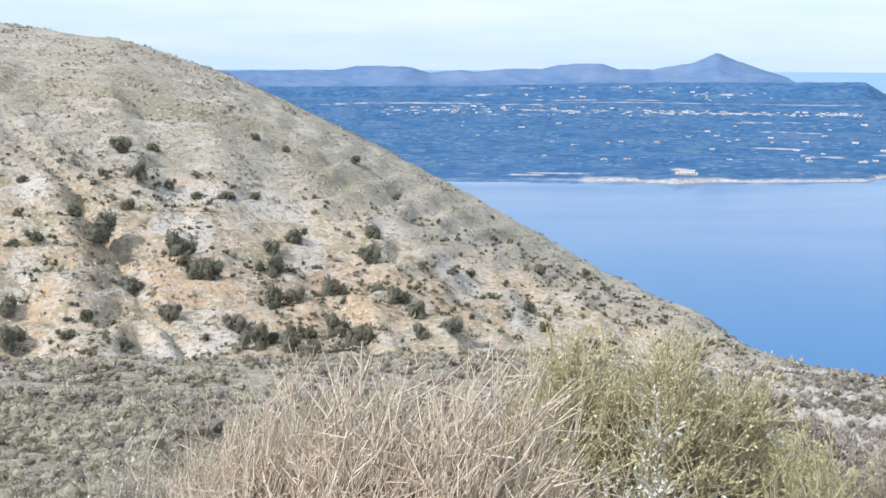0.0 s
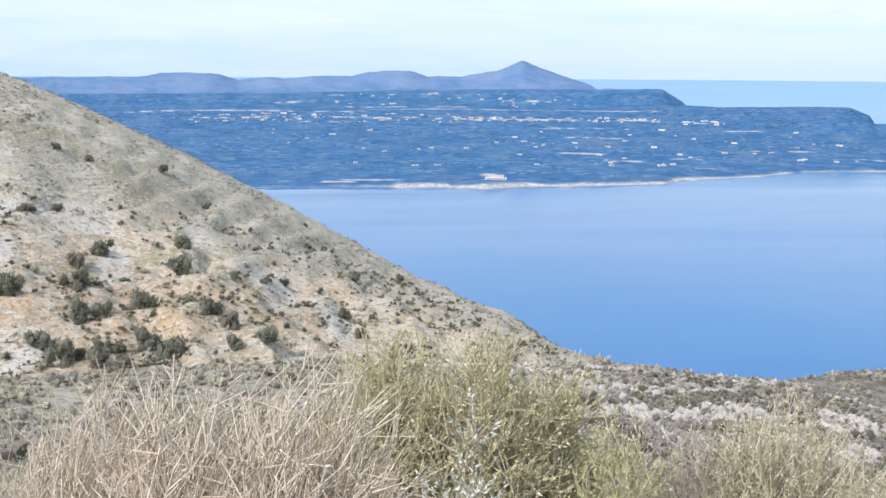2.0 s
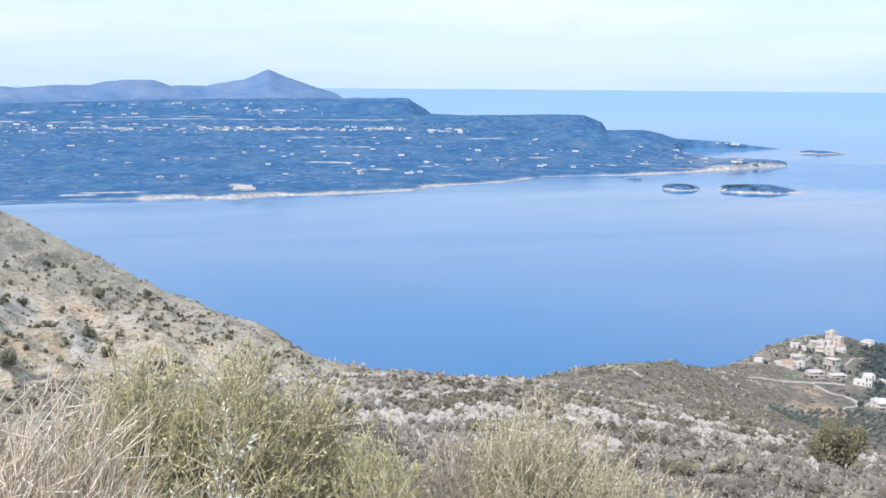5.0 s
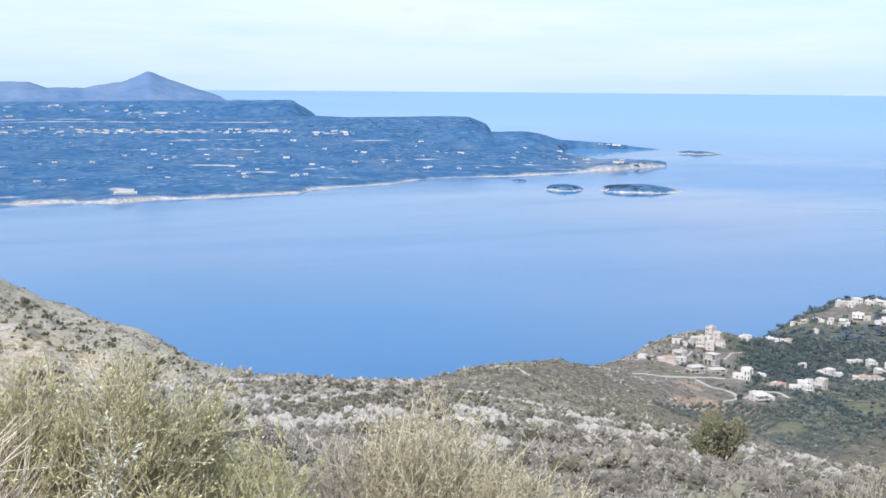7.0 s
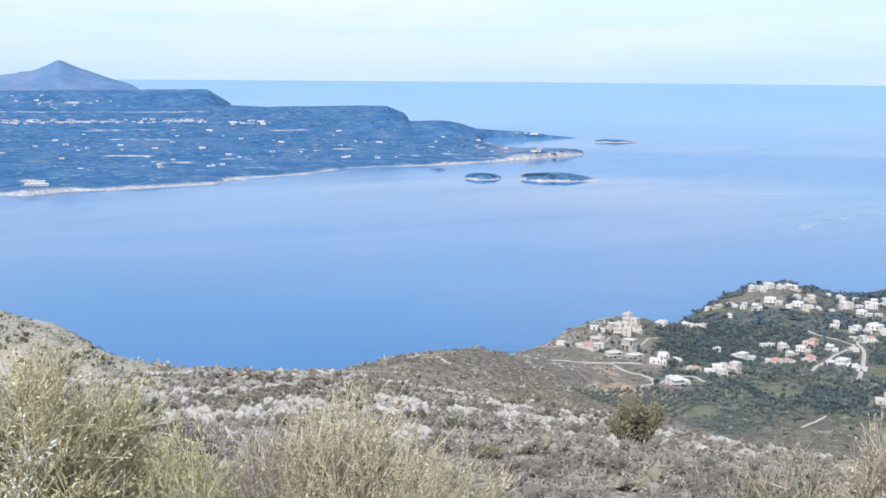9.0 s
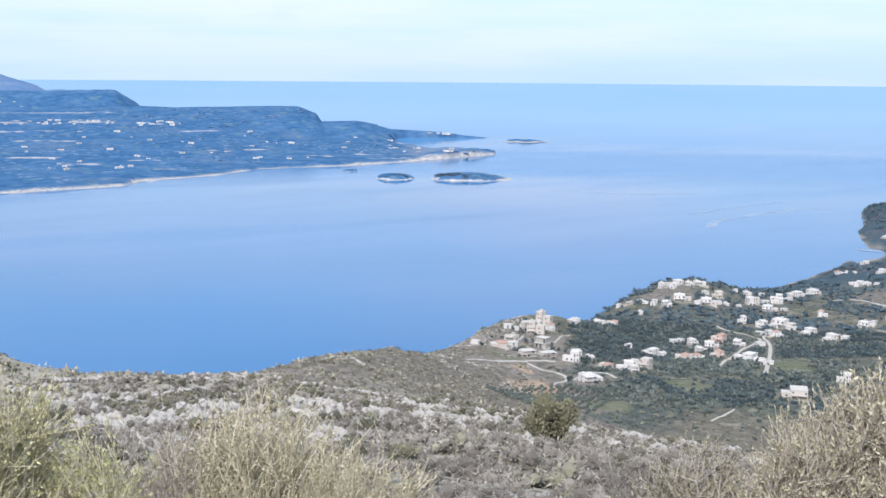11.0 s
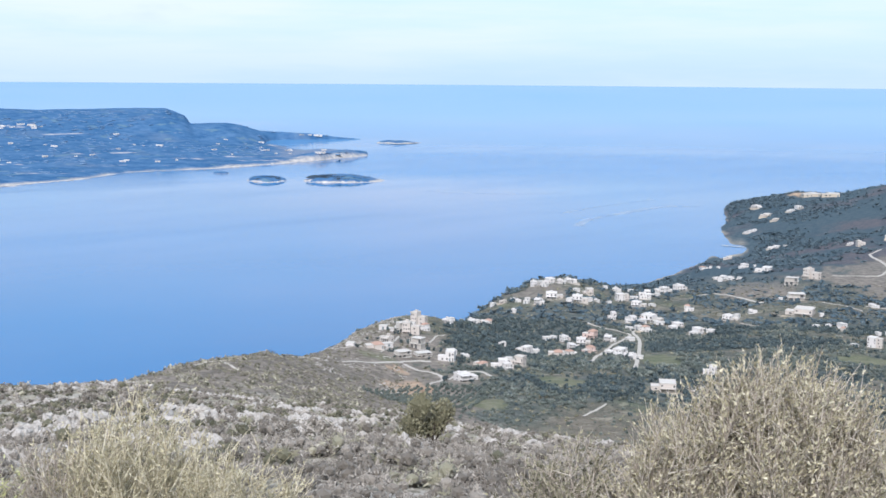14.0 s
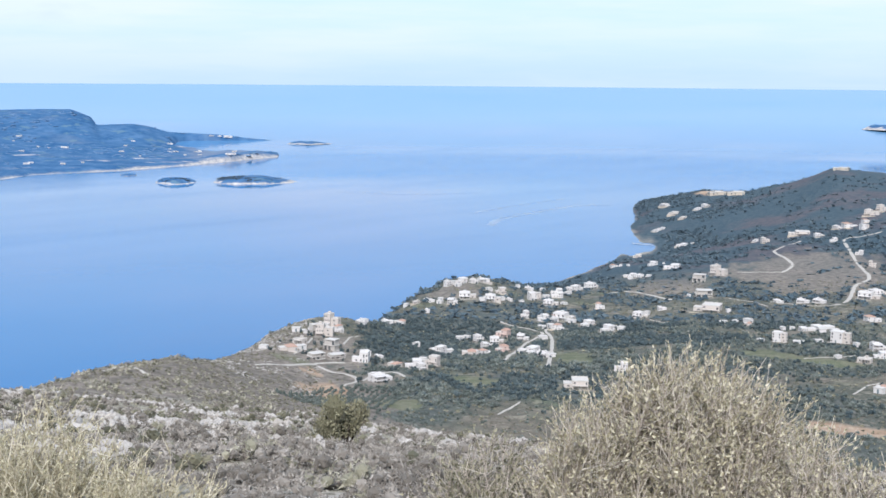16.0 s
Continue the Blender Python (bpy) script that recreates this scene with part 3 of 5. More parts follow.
def far_ground(x, y, rough=True):
    """Height of the land across the bay: a shelf that climbs inland and crests behind it."""
    x, y = np.asarray(x, float), np.asarray(y, float)
    r, az = np.hypot(x, y), np.degrees(np.arctan2(x, y))
    c = blend(az + 0.25 * fbm(x / 150, y / 150, 3), F_SHORE, 1) + 45 * fbm(x / 190, y / 190, 3) * np.clip((37 - az) / 3, 0, 1)
    end = blend(az, PLAIN, 1)
    el0 = -np.degrees(np.arctan(EYE / c))
    t = np.clip((r - c) / np.maximum(end - c, 20), 0, 1)
    plain = up(np.minimum(r, end), el0 + (blend(az, PLAIN, 2) - el0) * t ** 0.85)
    plain = plain - np.maximum(r - 4200, 0) * 0.5
    # the water behind the eastern point
    plain = plain - np.clip((az - 32.3) / 0.8, 0, 1) * np.maximum(r - end, 0) * 0.9
    z = plain
    for crest, dist, front in CRESTS:
        d, f = blend(az, dist, 1), blend(az, front, 1)
        top = up(d, blend(az, crest, 1))
        s = np.clip((r - d + f) / f, 0, 1)
        s = s * s * (3 - 2 * s)
        hill = np.where(r <= d, z + (top - z) * s, top - (r - d) * (0.02 if crest is MESA else 0.6))
        z = np.maximum(z, hill)
    if rough:
        land = np.clip((r - c) / 80, 0, 1) * np.clip((37.2 - az) / 3, 0.15, 1)
        z = z + land * (7 * fbm(x / 260, y / 260, 4) + 5 * fbm(x / 75, y / 75, 4)) * np.where(r < 3850, 1.0, 0.55)
        # folds down the flanks of the range
        z = z + np.clip((r - 4540) / 80, 0, 1) * np.clip((4880 - r) / 150, 0.35, 1) * (20 * fbm(x / 85, y / 85, 3) + 9 * fbm(x / 24, y / 24, 2))
    tall = blend(az, SHORE_ROCK, 1) * (0.35 + 1.0 * vnoise(x / 70, y / 70))
    z = z + tall * np.clip((r - c + 6) / 22, -1, 1) * np.clip((end + 90 - r) / 60, 0, 1) * np.clip(1.3 - (r - c) / 140, 0, 1)
    return np.where((r < c - 40) | (az > 37.6), -9.0, z)


# height of the bare shore rock by bearing
SHORE_ROCK = [(-30, 0.8), (6.4, 0.8), (7, 7), (9.2, 7), (9.5, 1.5), (10.5, 6), (11.2, 11), (12.6, 7), (14.5, 4), (16, 6), (19.8, 7), (20.4, 3), (24, 4), (28, 3), (30, 5), (33, 7), (34.2, 15), (36, 15), (37.4, 6)]
# pale fields, roads and terraces inland: bearings, angle over the level, half-height, how solid
PALE = [(-6, 5.5, -2.10, 0.045, 0.8), (5, 19.6, -1.99, 0.03, 0.75), (-3, 9, -2.38, 0.05, 0.35), (9.5, 19, -2.44, 0.055, 0.7), (13.5, 16.8, -2.85, 0.05, 0.5), (14, 18.5, -3.25, 0.04, 0.4), (20.4, 22.3, -2.52, 0.06, 0.7), (0.6, 2.6, -1.66, 0.07, 0.6),
        (12, 14.6, -1.58, 0.08, 0.45), (4, 10.5, -1.86, 0.035, 0.5), (3, 8.5, -1.30, 0.03, 0.35), (14.5, 17, -4.0, 0.06, 0.5), (16.8, 19, -4.35, 0.07, 0.5), (19.8, 21.8, -4.2, 0.06, 0.55), (21, 23.5, -4.62, 0.06, 0.7), (23.4, 26.8, -3.72, 0.04, 0.7),
        (27.2, 29.6, -4.05, 0.04, 0.6), (2, 7, -2.62, 0.04, 0.3), (0, 5, -5.45, 0.06, 0.5), (4, 7, -5.35, 0.05, 0.4), (22.2, 24.2, -2.85, 0.035, 0.8), (28.5, 32.5, -3.95, 0.035, 0.4), (31, 33.5, -4.12, 0.05, 0.5), (32.3, 35, -3.42, 0.05, 0.7), (8, 14, -4.9, 0.035, 0.3)]


def build_far():
    az = np.radians(np.arange(-24, 38.2, 0.15))
    r = np.concatenate([np.linspace(2280, 3500, 190), np.linspace(3506, 3990, 90), np.linspace(3997, 4960, 120)])
    A, R = np.meshgrid(az, r)
    X, Y = R * np.sin(A), R * np.cos(A)
    Z = far_ground(X, Y)
    deg = np.degrees(A)
    el = np.degrees(np.arctan2(Z - EYE, R))
    rock = np.clip((blend(deg, SHORE_ROCK, 1) * 0.9 + 8 * fbm(X / 60, Y / 60, 4) - (Z - sea_level(R))) / 3.0, 0, 1)
    rock = rock * np.clip((3800 - R) / 30, 0, 1) * np.where((deg > 31.5) & (R - blend(deg, F_SHORE, 1) > 90), 0.25, 1.0)
    # the bare scarp under the mountain's shoulder
    rock = np.maximum(rock, 0.6 * np.clip(1.6 - np.abs(deg - 15.8) / 0.5, 0, 1) * np.clip((R - 4700) / 60, 0, 1) * np.clip((fbm(X / 30, Y / 30, 3) + 0.15) * 5, 0, 1))
    strip = np.zeros_like(R)
    for b0, b1, e0, half, solid_part in PALE:
        line = np.clip((1 - np.abs(el - e0 - 0.12 * fbm(X / 220, Y / 220, 2)) / (0.75 * half)) * 2.5, 0, 1) * np.clip((deg - b0) * 2.5, 0, 1) * np.clip((b1 - deg) * 2.5, 0, 1)
        strip = np.maximum(strip, line * np.clip((fbm(X / 30, Y / 30, 3) + 0.24 * solid_part - 0.08) * 7, 0, 1))
    # mask of the mountains' hazier painted colour
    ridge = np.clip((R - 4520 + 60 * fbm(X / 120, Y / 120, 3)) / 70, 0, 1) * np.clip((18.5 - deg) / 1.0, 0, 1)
    ob = grid_mesh("far_shore", X, Y, Z, MAT["hazed_far_land"], False, {"rock": rock, "strip": strip, "range": ridge})
    return tagged(ob, "distant wooded peninsula with pale rocky shore and a blue mountain range", "peninsula", kind="structure")


build_far()


def build_sea():
    az = np.radians(np.arange(0, 360, 1.0))
    r = np.concatenate([[1.0], np.linspace(150, 3400, 34)])
    A, R = np.meshgrid(az, r)
    near = grid_mesh("sea", R * np.sin(A), R * np.cos(A), np.zeros_like(R), MAT["sea"], True, {"open": np.zeros_like(R)})
    tagged(near, "calm blue sea of a wide bay with pale slicks", "sea", kind="structure")
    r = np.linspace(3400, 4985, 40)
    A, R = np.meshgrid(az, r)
    # the mask pales the painted colour over the first kilometre of the sheet
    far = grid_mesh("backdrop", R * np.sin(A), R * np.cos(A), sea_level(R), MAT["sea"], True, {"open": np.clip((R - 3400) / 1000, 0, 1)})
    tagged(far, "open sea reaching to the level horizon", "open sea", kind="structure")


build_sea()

# ---------------------------------------------------------------- plants and stones
rng = np.random.RandomState(11)


def part(name, ob, parent, label=""):
    ob.name = name
    ob.parent = parent
    return tagged(ob, label)


def empty(name, at, turn=0.0):
    e = new(name)
    e.empty_display_size = 0.2
    e.matrix_world = pose(*at, 0, 0, turn)
    return e


def ico(sub):
    bm = bmesh.new()
    bmesh.ops.create_icosphere(bm, subdivisions=sub, radius=1.0)
    v = np.array([q.co[:] for q in bm.verts])
    f = np.array([[q.index for q in p.verts] for p in bm.faces])
    bm.free()
    return v, f


def leaf_clump(n, leaf, rs, lobes=5, slim=0.3, spread=0.42, upward=0.3, shaded_heart=0.0):
    """A rounded plant of radius 1 standing on its base: leaf blades that fan out of a few lobes, some of them deep inside."""
    c = rs.normal(size=(lobes, 3)) * (spread, spread, 0.2) + (0, 0, 0.45)
    rad = rs.uniform(0.30, 0.58, lobes)
    k = rs.randint(0, lobes, n)
    d = rs.normal(size=(n, 3))
    d /= np.linalg.norm(d, axis=1)[:, None]
    q = rs.uniform(0.35, 1.1, n) ** 0.7
    p = c[k] + d * (rad[k] * q)[:, None]
    p[:, 2] = np.maximum(p[:, 2], 0.03)
    a = d * 0.8 + rs.normal(size=(n, 3)) * 0.6 + (0, 0, upward)
    a /= np.linalg.norm(a, axis=1)[:, None]
    b = np.cross(a, rs.normal(size=(n, 3)))
    b /= np.linalg.norm(b, axis=1)[:, None] + 1e-9
    s = leaf * rs.uniform(0.6, 1.5, n)[:, None]
    v = np.stack([p + a * s * 1.3, p - a * s * 0.5 + b * s * slim, p - a * s * 0.5 - b * s * slim], 1).reshape(-1, 3)
    tone = np.repeat(rs.uniform(-0.22, 0.22, n), 3)
    f = np.arange(3 * n).reshape(n, 3)
    if shaded_heart:
        # the denser inside of each lobe, its shade painted as a fixed dark tone
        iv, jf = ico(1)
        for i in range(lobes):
            w = c[i] + iv * rad[i] * shaded_heart * rs.uniform(0.75, 1.1, (len(iv), 1))
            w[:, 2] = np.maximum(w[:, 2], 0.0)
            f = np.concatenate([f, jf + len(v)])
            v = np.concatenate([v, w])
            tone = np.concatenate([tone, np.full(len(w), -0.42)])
    return v, f, tone


def shard(rs, blades=3):
    """Split limestone blades standing out of the ground."""
    V, F, T = [], [], []
    for k in range(blades):
        v, f = ico(1)
        for _ in range(6):
            q = rs.normal(size=3) * (1, 1, 0.5)
            q /= np.linalg.norm(q)
            v = v - np.maximum(v @ q - rs.uniform(0.35, 0.75), 0)[:, None] * q
        v = v * (rs.uniform(0.5, 0.95), rs.uniform(0.4, 0.7), rs.uniform(0.4, 0.75))
        v[:, 0] += v[:, 2] * rs.uniform(-0.4, 0.4)
        v = v + (rs.normal() * 0.55, rs.normal() * 0.35, rs.uniform(0.0, 0.25))
        F.append(f + len(v) * k)
        V.append(v)
        T.append(np.full(len(v), rs.uniform(-0.2, 0.2)))
    return np.concatenate(V), np.concatenate(F), np.concatenate(T)


def scatter(name, protos, P, size, mat, rs, squash=(0.8, 1.2), label="", category="", smooth=False):
    """Many plants or stones as one sheet of stuff."""
    V, Fa, T, off = [], [], [], 0
    kind = rs.randint(0, len(protos), len(P))
    for k, (v, f, tone) in enumerate(protos):
        sel = np.where(kind == k)[0]
        if not len(sel):
            continue
        a = rs.uniform(0, 2 * np.pi, len(sel))
        s, q = size[sel], rs.uniform(*squash, len(sel))
        ca, sa = np.cos(a)[:, None], np.sin(a)[:, None]
        x = (v[None, :, 0] * ca - v[None, :, 1] * sa) * s[:, None]
        y = (v[None, :, 0] * sa + v[None, :, 1] * ca) * s[:, None]
        z = v[None, :, 2] * (s * q)[:, None]
        w = np.stack([x, y, z], -1) + P[sel][:, None, :]
        V.append(w.reshape(-1, 3))
        Fa.append((f[None] + (np.arange(len(sel)) * len(v))[:, None, None] + off).reshape(-1, 3))
        T.append((tone[None, :] + rs.uniform(0.12, 0.9, len(sel))[:, None]).ravel())
        off += len(sel) * len(v)
    ob = raw_mesh(name, np.concatenate(V), np.concatenate(Fa), mat, smooth, {"tone": np.concatenate(T)})
    return tagged(ob, label, category, kind="stuff")


def strewn(n, r0, r1, a0, a1, rs, sink=0.05):
    r = np.sqrt(rs.uniform(r0 ** 2, r1 ** 2, n))
    a = np.radians(rs.uniform(a0, a1, n))
    x, y = r * np.sin(a), r * np.cos(a)
    return np.stack([x, y, ground(x, y) - sink], 1), r, np.degrees(a)


def make_leafage(name, dark, mid, light, rough=0.7):
    n, sh, p = material(name, rough, 0.12)
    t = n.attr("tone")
    # low tones take the dark colour, also the painted shade inside the lobes
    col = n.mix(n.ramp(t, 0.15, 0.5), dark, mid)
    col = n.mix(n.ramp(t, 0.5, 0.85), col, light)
    col = n.mix(n.ramp(n.noise(p, 0.05, 3), 0.40, 0.62, 0.0, 0.35), col, mid)
    n.put(sh.inputs["Base Color"], col)
    sh.inputs["Sheen Weight"].default_value = 0.15


def make_limestone():
    n, sh, p = material("limestone", 0.9, 0.2)
    f, g = n.noise(p, 2.5, 6, 0.65), n.noise(p, 11.0, 5, 0.6)
    col = n.mix(n.ramp(f, 0.34, 0.62), (0.265, 0.25, 0.23), (0.46, 0.44, 0.415))
    col = n.mix(n.ramp(g, 0.50, 0.72, 0, 0.6), col, (0.62, 0.60, 0.58))
    n.put(sh.inputs["Base Color"], n.mix(n.ramp(n.attr("tone"), 0.1, 0.35, 0.5, 0.0), col, (0.34, 0.31, 0.27)))
    bump(n, sh, g, 0.7, 0.08)


def make_bark(name, a, b):
    n, sh, p = material(name, 0.85, 0.15)
    f = n.noise(n.stretch(p, 1, 1, 0.3), 30.0, 4)
    col = n.mix(n.ramp(f, 0.35, 0.65), a, b)
    n.put(sh.inputs["Base Color"], col)


make_leafage("grey_scrub", (0.10, 0.089, 0.075), (0.27, 0.247, 0.217), (0.435, 0.405, 0.365))
make_leafage("green_scrub", (0.185, 0.18, 0.13), (0.335, 0.32, 0.245), (0.51, 0.49, 0.39))
make_leafage("wild_olive_leaf", (0.085, 0.082, 0.05), (0.22, 0.21, 0.135), (0.37, 0.35, 0.24))
make_leafage("thorn_leaf", (0.065, 0.066, 0.045), (0.15, 0.145, 0.10), (0.27, 0.255, 0.18))
make_leafage("carob_leaf", (0.10, 0.102, 0.078), (0.165, 0.165, 0.128), (0.25, 0.245, 0.19))
# olive and wood greens shifted bluer and greyer, painting in valley haze
make_leafage("olive_leaf", (0.066, 0.085, 0.078), (0.125, 0.148, 0.135), (0.22, 0.245, 0.215))
make_leafage("wood_leaf", (0.036, 0.058, 0.068), (0.064, 0.092, 0.10), (0.105, 0.138, 0.14))
# headland leaves made bluer to paint the haze before them
make_leafage("hazed_head_leaf", (0.040, 0.070, 0.096), (0.064, 0.100, 0.125), (0.10, 0.142, 0.165))
# islet and peninsula foliage, bluer still: haze over the bay put into the colour
make_leafage("hazed_islet_leaf", (0.035, 0.065, 0.105), (0.055, 0.092, 0.135), (0.085, 0.125, 0.165))
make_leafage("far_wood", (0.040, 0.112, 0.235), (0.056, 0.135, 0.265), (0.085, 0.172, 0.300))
make_limestone()
make_bark("trunk_bark", (0.07, 0.055, 0.045), (0.16, 0.135, 0.115))


def build_scrub():
    rs = np.random.RandomState(21)
    close = [leaf_clump(520, 0.064, rs, 6, 0.26, 0.46, shaded_heart=0.55) for _ in range(6)]
    dense = [leaf_clump(140, 0.115, rs, 3, 0.28, shaded_heart=0.66) for _ in range(6)]
    plain = [leaf_clump(44, 0.18, rs, 2, 0.36, 0.36, shaded_heart=0.72) for _ in range(7)]
    low = [leaf_clump(20, 0.32, rs, 3, 0.5) for _ in range(6)]
    # near slope
    P, r, a = strewn(3800, 9, 75, -25, 70, rs)
    keep = (vnoise(P[:, 0] / 3.5, P[:, 1] / 3.5) > 0.12) & ((r > 20) | (rs.rand(len(P)) < 0.7))
    grey = rs.rand(len(P)) < 0.6 + 0.35 * np.clip((a - 5) / 15, -1, 1)
    size = rs.uniform(0.38, 0.95, len(P)) * (0.8 + 0.5 * vnoise(P[:, 0] / 6 + 9, P[:, 1] / 6))
    near = keep & (r < 34)
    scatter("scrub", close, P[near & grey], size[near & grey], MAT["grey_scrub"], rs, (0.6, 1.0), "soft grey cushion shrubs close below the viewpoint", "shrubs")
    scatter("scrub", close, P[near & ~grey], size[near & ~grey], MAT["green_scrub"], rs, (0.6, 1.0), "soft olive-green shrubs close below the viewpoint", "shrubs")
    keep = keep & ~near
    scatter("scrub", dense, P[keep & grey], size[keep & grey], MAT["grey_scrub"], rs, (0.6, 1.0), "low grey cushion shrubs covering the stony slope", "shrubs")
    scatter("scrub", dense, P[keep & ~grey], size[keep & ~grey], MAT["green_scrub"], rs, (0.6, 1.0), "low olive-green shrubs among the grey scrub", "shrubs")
    P, r, a = strewn(10000, 72, 215, -25, 68, rs)
    keep = (vnoise(P[:, 0] / 5, P[:, 1] / 5) > 0.25) & (r < np.interp(a, [-25, 10, 25, 50, 70], [175, 195, 215, 205, 190]))
    grey = rs.rand(len(P)) < 0.62 + 0.3 * np.clip((a - 5) / 15, -1, 1)
    size = rs.uniform(0.40, 1.05, len(P)) * (0.75 + 0.6 * vnoise(P[:, 0] / 9 + 9, P[:, 1] / 9))
    scatter("scrub", plain, P[keep & grey], size[keep & grey], MAT["grey_scrub"], rs, (0.6, 1.0), "grey thorny scrub on the brow of the slope", "shrubs")
    scatter("scrub", plain, P[keep & ~grey], size[keep & ~grey], MAT["green_scrub"], rs, (0.6, 1.0), "dull green scrub on the brow of the slope", "shrubs")
    Q, rq, aq = strewn(1900, 32, 195, 16, 68, rs)
    on = vnoise(Q[:, 0] / 8 + 4, Q[:, 1] / 8) > 0.50
    scatter("scrub", plain, Q[on], rs.uniform(0.5, 1.25, on.sum()), MAT["thorn_leaf"], rs, (0.7, 1.0), "dark olive-brown thorn shrubs among the grey scrub", "shrubs")
    # the hill across the dale and the spur behind
    P, r, a = strewn(21000, 190, 450, -25, 37, rs)
    top = np.degrees(np.arctan2(P[:, 2] - EYE, r))
    bare = top < np.interp(a, [-45, -21, -8, 4, 12], [-3.4, -3.9, -6.2, -9.2, -12.8])
    keep = (vnoise(P[:, 0] / 8, P[:, 1] / 8) > np.where(bare & (a < 14), 0.50, 0.45))
    size = rs.uniform(0.30, 0.75, len(P)) * np.where(bare & (rs.rand(len(P)) < 0.16), 1.9, 1.0)
    gr = rs.rand(len(P)) < np.where(bare, 0.45, 0.15)
    dk = keep & ~gr & (rs.rand(len(P)) < 0.4)
    scatter("scrub", low, P[dk], size[dk], MAT["thorn_leaf"], rs, (0.6, 1.0), "dark brown thorny tufts dotting the dry hillside", "shrubs")
    Q, rq, aq = strewn(2600, 205, 350, -25, 15, rs)
    eq = np.degrees(np.arctan2(Q[:, 2] - EYE, rq))
    on = (eq < np.interp(aq, [-45, -21, -8, 4, 12], [-3.0, -3.5, -5.8, -8.8, -12.4])) & (vnoise(Q[:, 0] / 11, Q[:, 1] / 11) > 0.42)
    scatter("scrub", plain, Q[on], rs.uniform(0.45, 1.0, on.sum()) * rs.uniform(0.8, 1.9, on.sum()), MAT["thorn_leaf"], rs, (0.7, 1.1), "dark thorny shrubs scattered over the bare ochre slope", "shrubs")
    Q, rq, aq = strewn(7500, 235, 700, 20, 39, rs)
    Q = Q[cleared(Q[:, 0], Q[:, 1]) > 0.5]
    scatter("scrub", low, Q, rs.uniform(0.4, 0.95, len(Q)), MAT["thorn_leaf"], rs, (0.6, 1.0), "dark low scrub on the far spur", "shrubs")
    gr = gr | dk
    keep = keep & ~dk
    scatter("scrub", low, P[keep & ~gr], size[keep & ~gr], MAT["grey_scrub"], rs, (0.6, 1.0), "sparse grey tufts dotting the dry hillside", "shrubs")
    scatter("scrub", low, P[keep & gr], size[keep & gr], MAT["green_scrub"], rs, (0.7, 1.1), "dark green tufts dotting the dry hillside", "shrubs")


def build_stones():
    rs = np.random.RandomState(31)
    rocks = [shard(rs) for _ in range(12)]
    P, r, a = strewn(24000, 50, 205, -10, 66, rs, 0.0)
    # crags in broken bands across the slope
    m = vnoise(P[:, 0] / 13 + 3, P[:, 1] / 13) * 0.5 + vnoise(P[:, 0] / 5, P[:, 1] / 5 + 8) * 0.3 + vnoise(a / 5.0, r / 11) * 0.2
    keep = m > np.interp(a, [-10, 8, 18, 48, 66], [0.74, 0.67, 0.565, 0.56, 0.64])
    size = np.minimum(rs.gamma(2.4, 0.15, len(P)) * (0.85 + 3.0 * np.clip(m - 0.56, 0, 0.3)) + 0.14, 1.1)
    scatter("stones", rocks, P[keep], size[keep], MAT["limestone"], rs, (0.6, 1.1), "weathered white limestone outcrops between the shrubs", "rocks")
    P, r, a = strewn(5200, 470, 770, 33, 39.2, rs, 0.1)
    keep = (vnoise(P[:, 0] / 14, P[:, 1] / 14) > 0.45) & (cleared(P[:, 0], P[:, 1]) > 0.5) & (P[:, 2] > 20)
    scatter("stones", rocks, P[keep], np.minimum(rs.gamma(2.0, 0.2, keep.sum()) + 0.12, 1.0), MAT["limestone"], rs, (0.4, 0.8), "grey limestone blocks on the bare seaward spur", "rocks")
    P, r, a = strewn(8000, 200, 380, -25, 8, rs, 0.25)
    el = np.degrees(np.arctan2(P[:, 2] - EYE, r))
    m = vnoise(P[:, 0] / 21 + 3, P[:, 1] / 13) * 0.6 + vnoise(P[:, 0] / 5, P[:, 1] / 5 + 8) * 0.4
    keep = (m > 0.53) & (el < np.interp(a, [-25, -8, 4, 15], [-3.6, -6.0, -9.0, -12]))
    size = np.minimum(rs.gamma(2.0, 0.22, len(P)) + 0.12, 1.0)
    scatter("stones", rocks, P[keep], size[keep], MAT["limestone"], rs, (0.35, 0.7), "pale limestone scree on the ochre hillside", "rocks")


def build_outcrops():
    rs = np.random.RandomState(33)
    shapes = []
    for k in range(6):
        v, f, tone = shard(rs, 1)
        v = v * (1.0, 0.9, 1.0)
        shapes.append(raw_mesh("boulder", v, f, MAT["limestone"], False, {"tone": tone + 0.6}))
    for x, y in OUTCROPS:
        root = tagged(empty("limestone_outcrop", (x, y, base(x, y))), "jagged white limestone outcrop standing out of the scrub", "rock outcrop", "limestone outcrops")
        for i in range(9):
            b = shapes[rs.randint(6)].copy()
            scene.collection.objects.link(b)
            dx, dy = rs.normal() * 2.6, rs.normal() * 1.6
            s = rs.uniform(0.4, 1.05)
            b.parent = root
            b.matrix_local = pose(dx, dy, base(x + dx, y + dy) - base(x, y) - 0.05, rs.uniform(-35, 35), rs.uniform(-35, 35), rs.uniform(0, 360)) @ Matrix.Diagonal((s, s, s * rs.uniform(0.7, 1.3), 1))
    for o in shapes:
        bpy.data.objects.remove(o)


OUTCROPS = [(44, 87), (51, 94), (55, 95), (79, 110), (78, 103), (48, 74), (56, 74), (59, 73), (72, 74), (30, 89), (28, 80), (29, 61), (66, 96), (33, 77), (37, 92), (62, 100)]


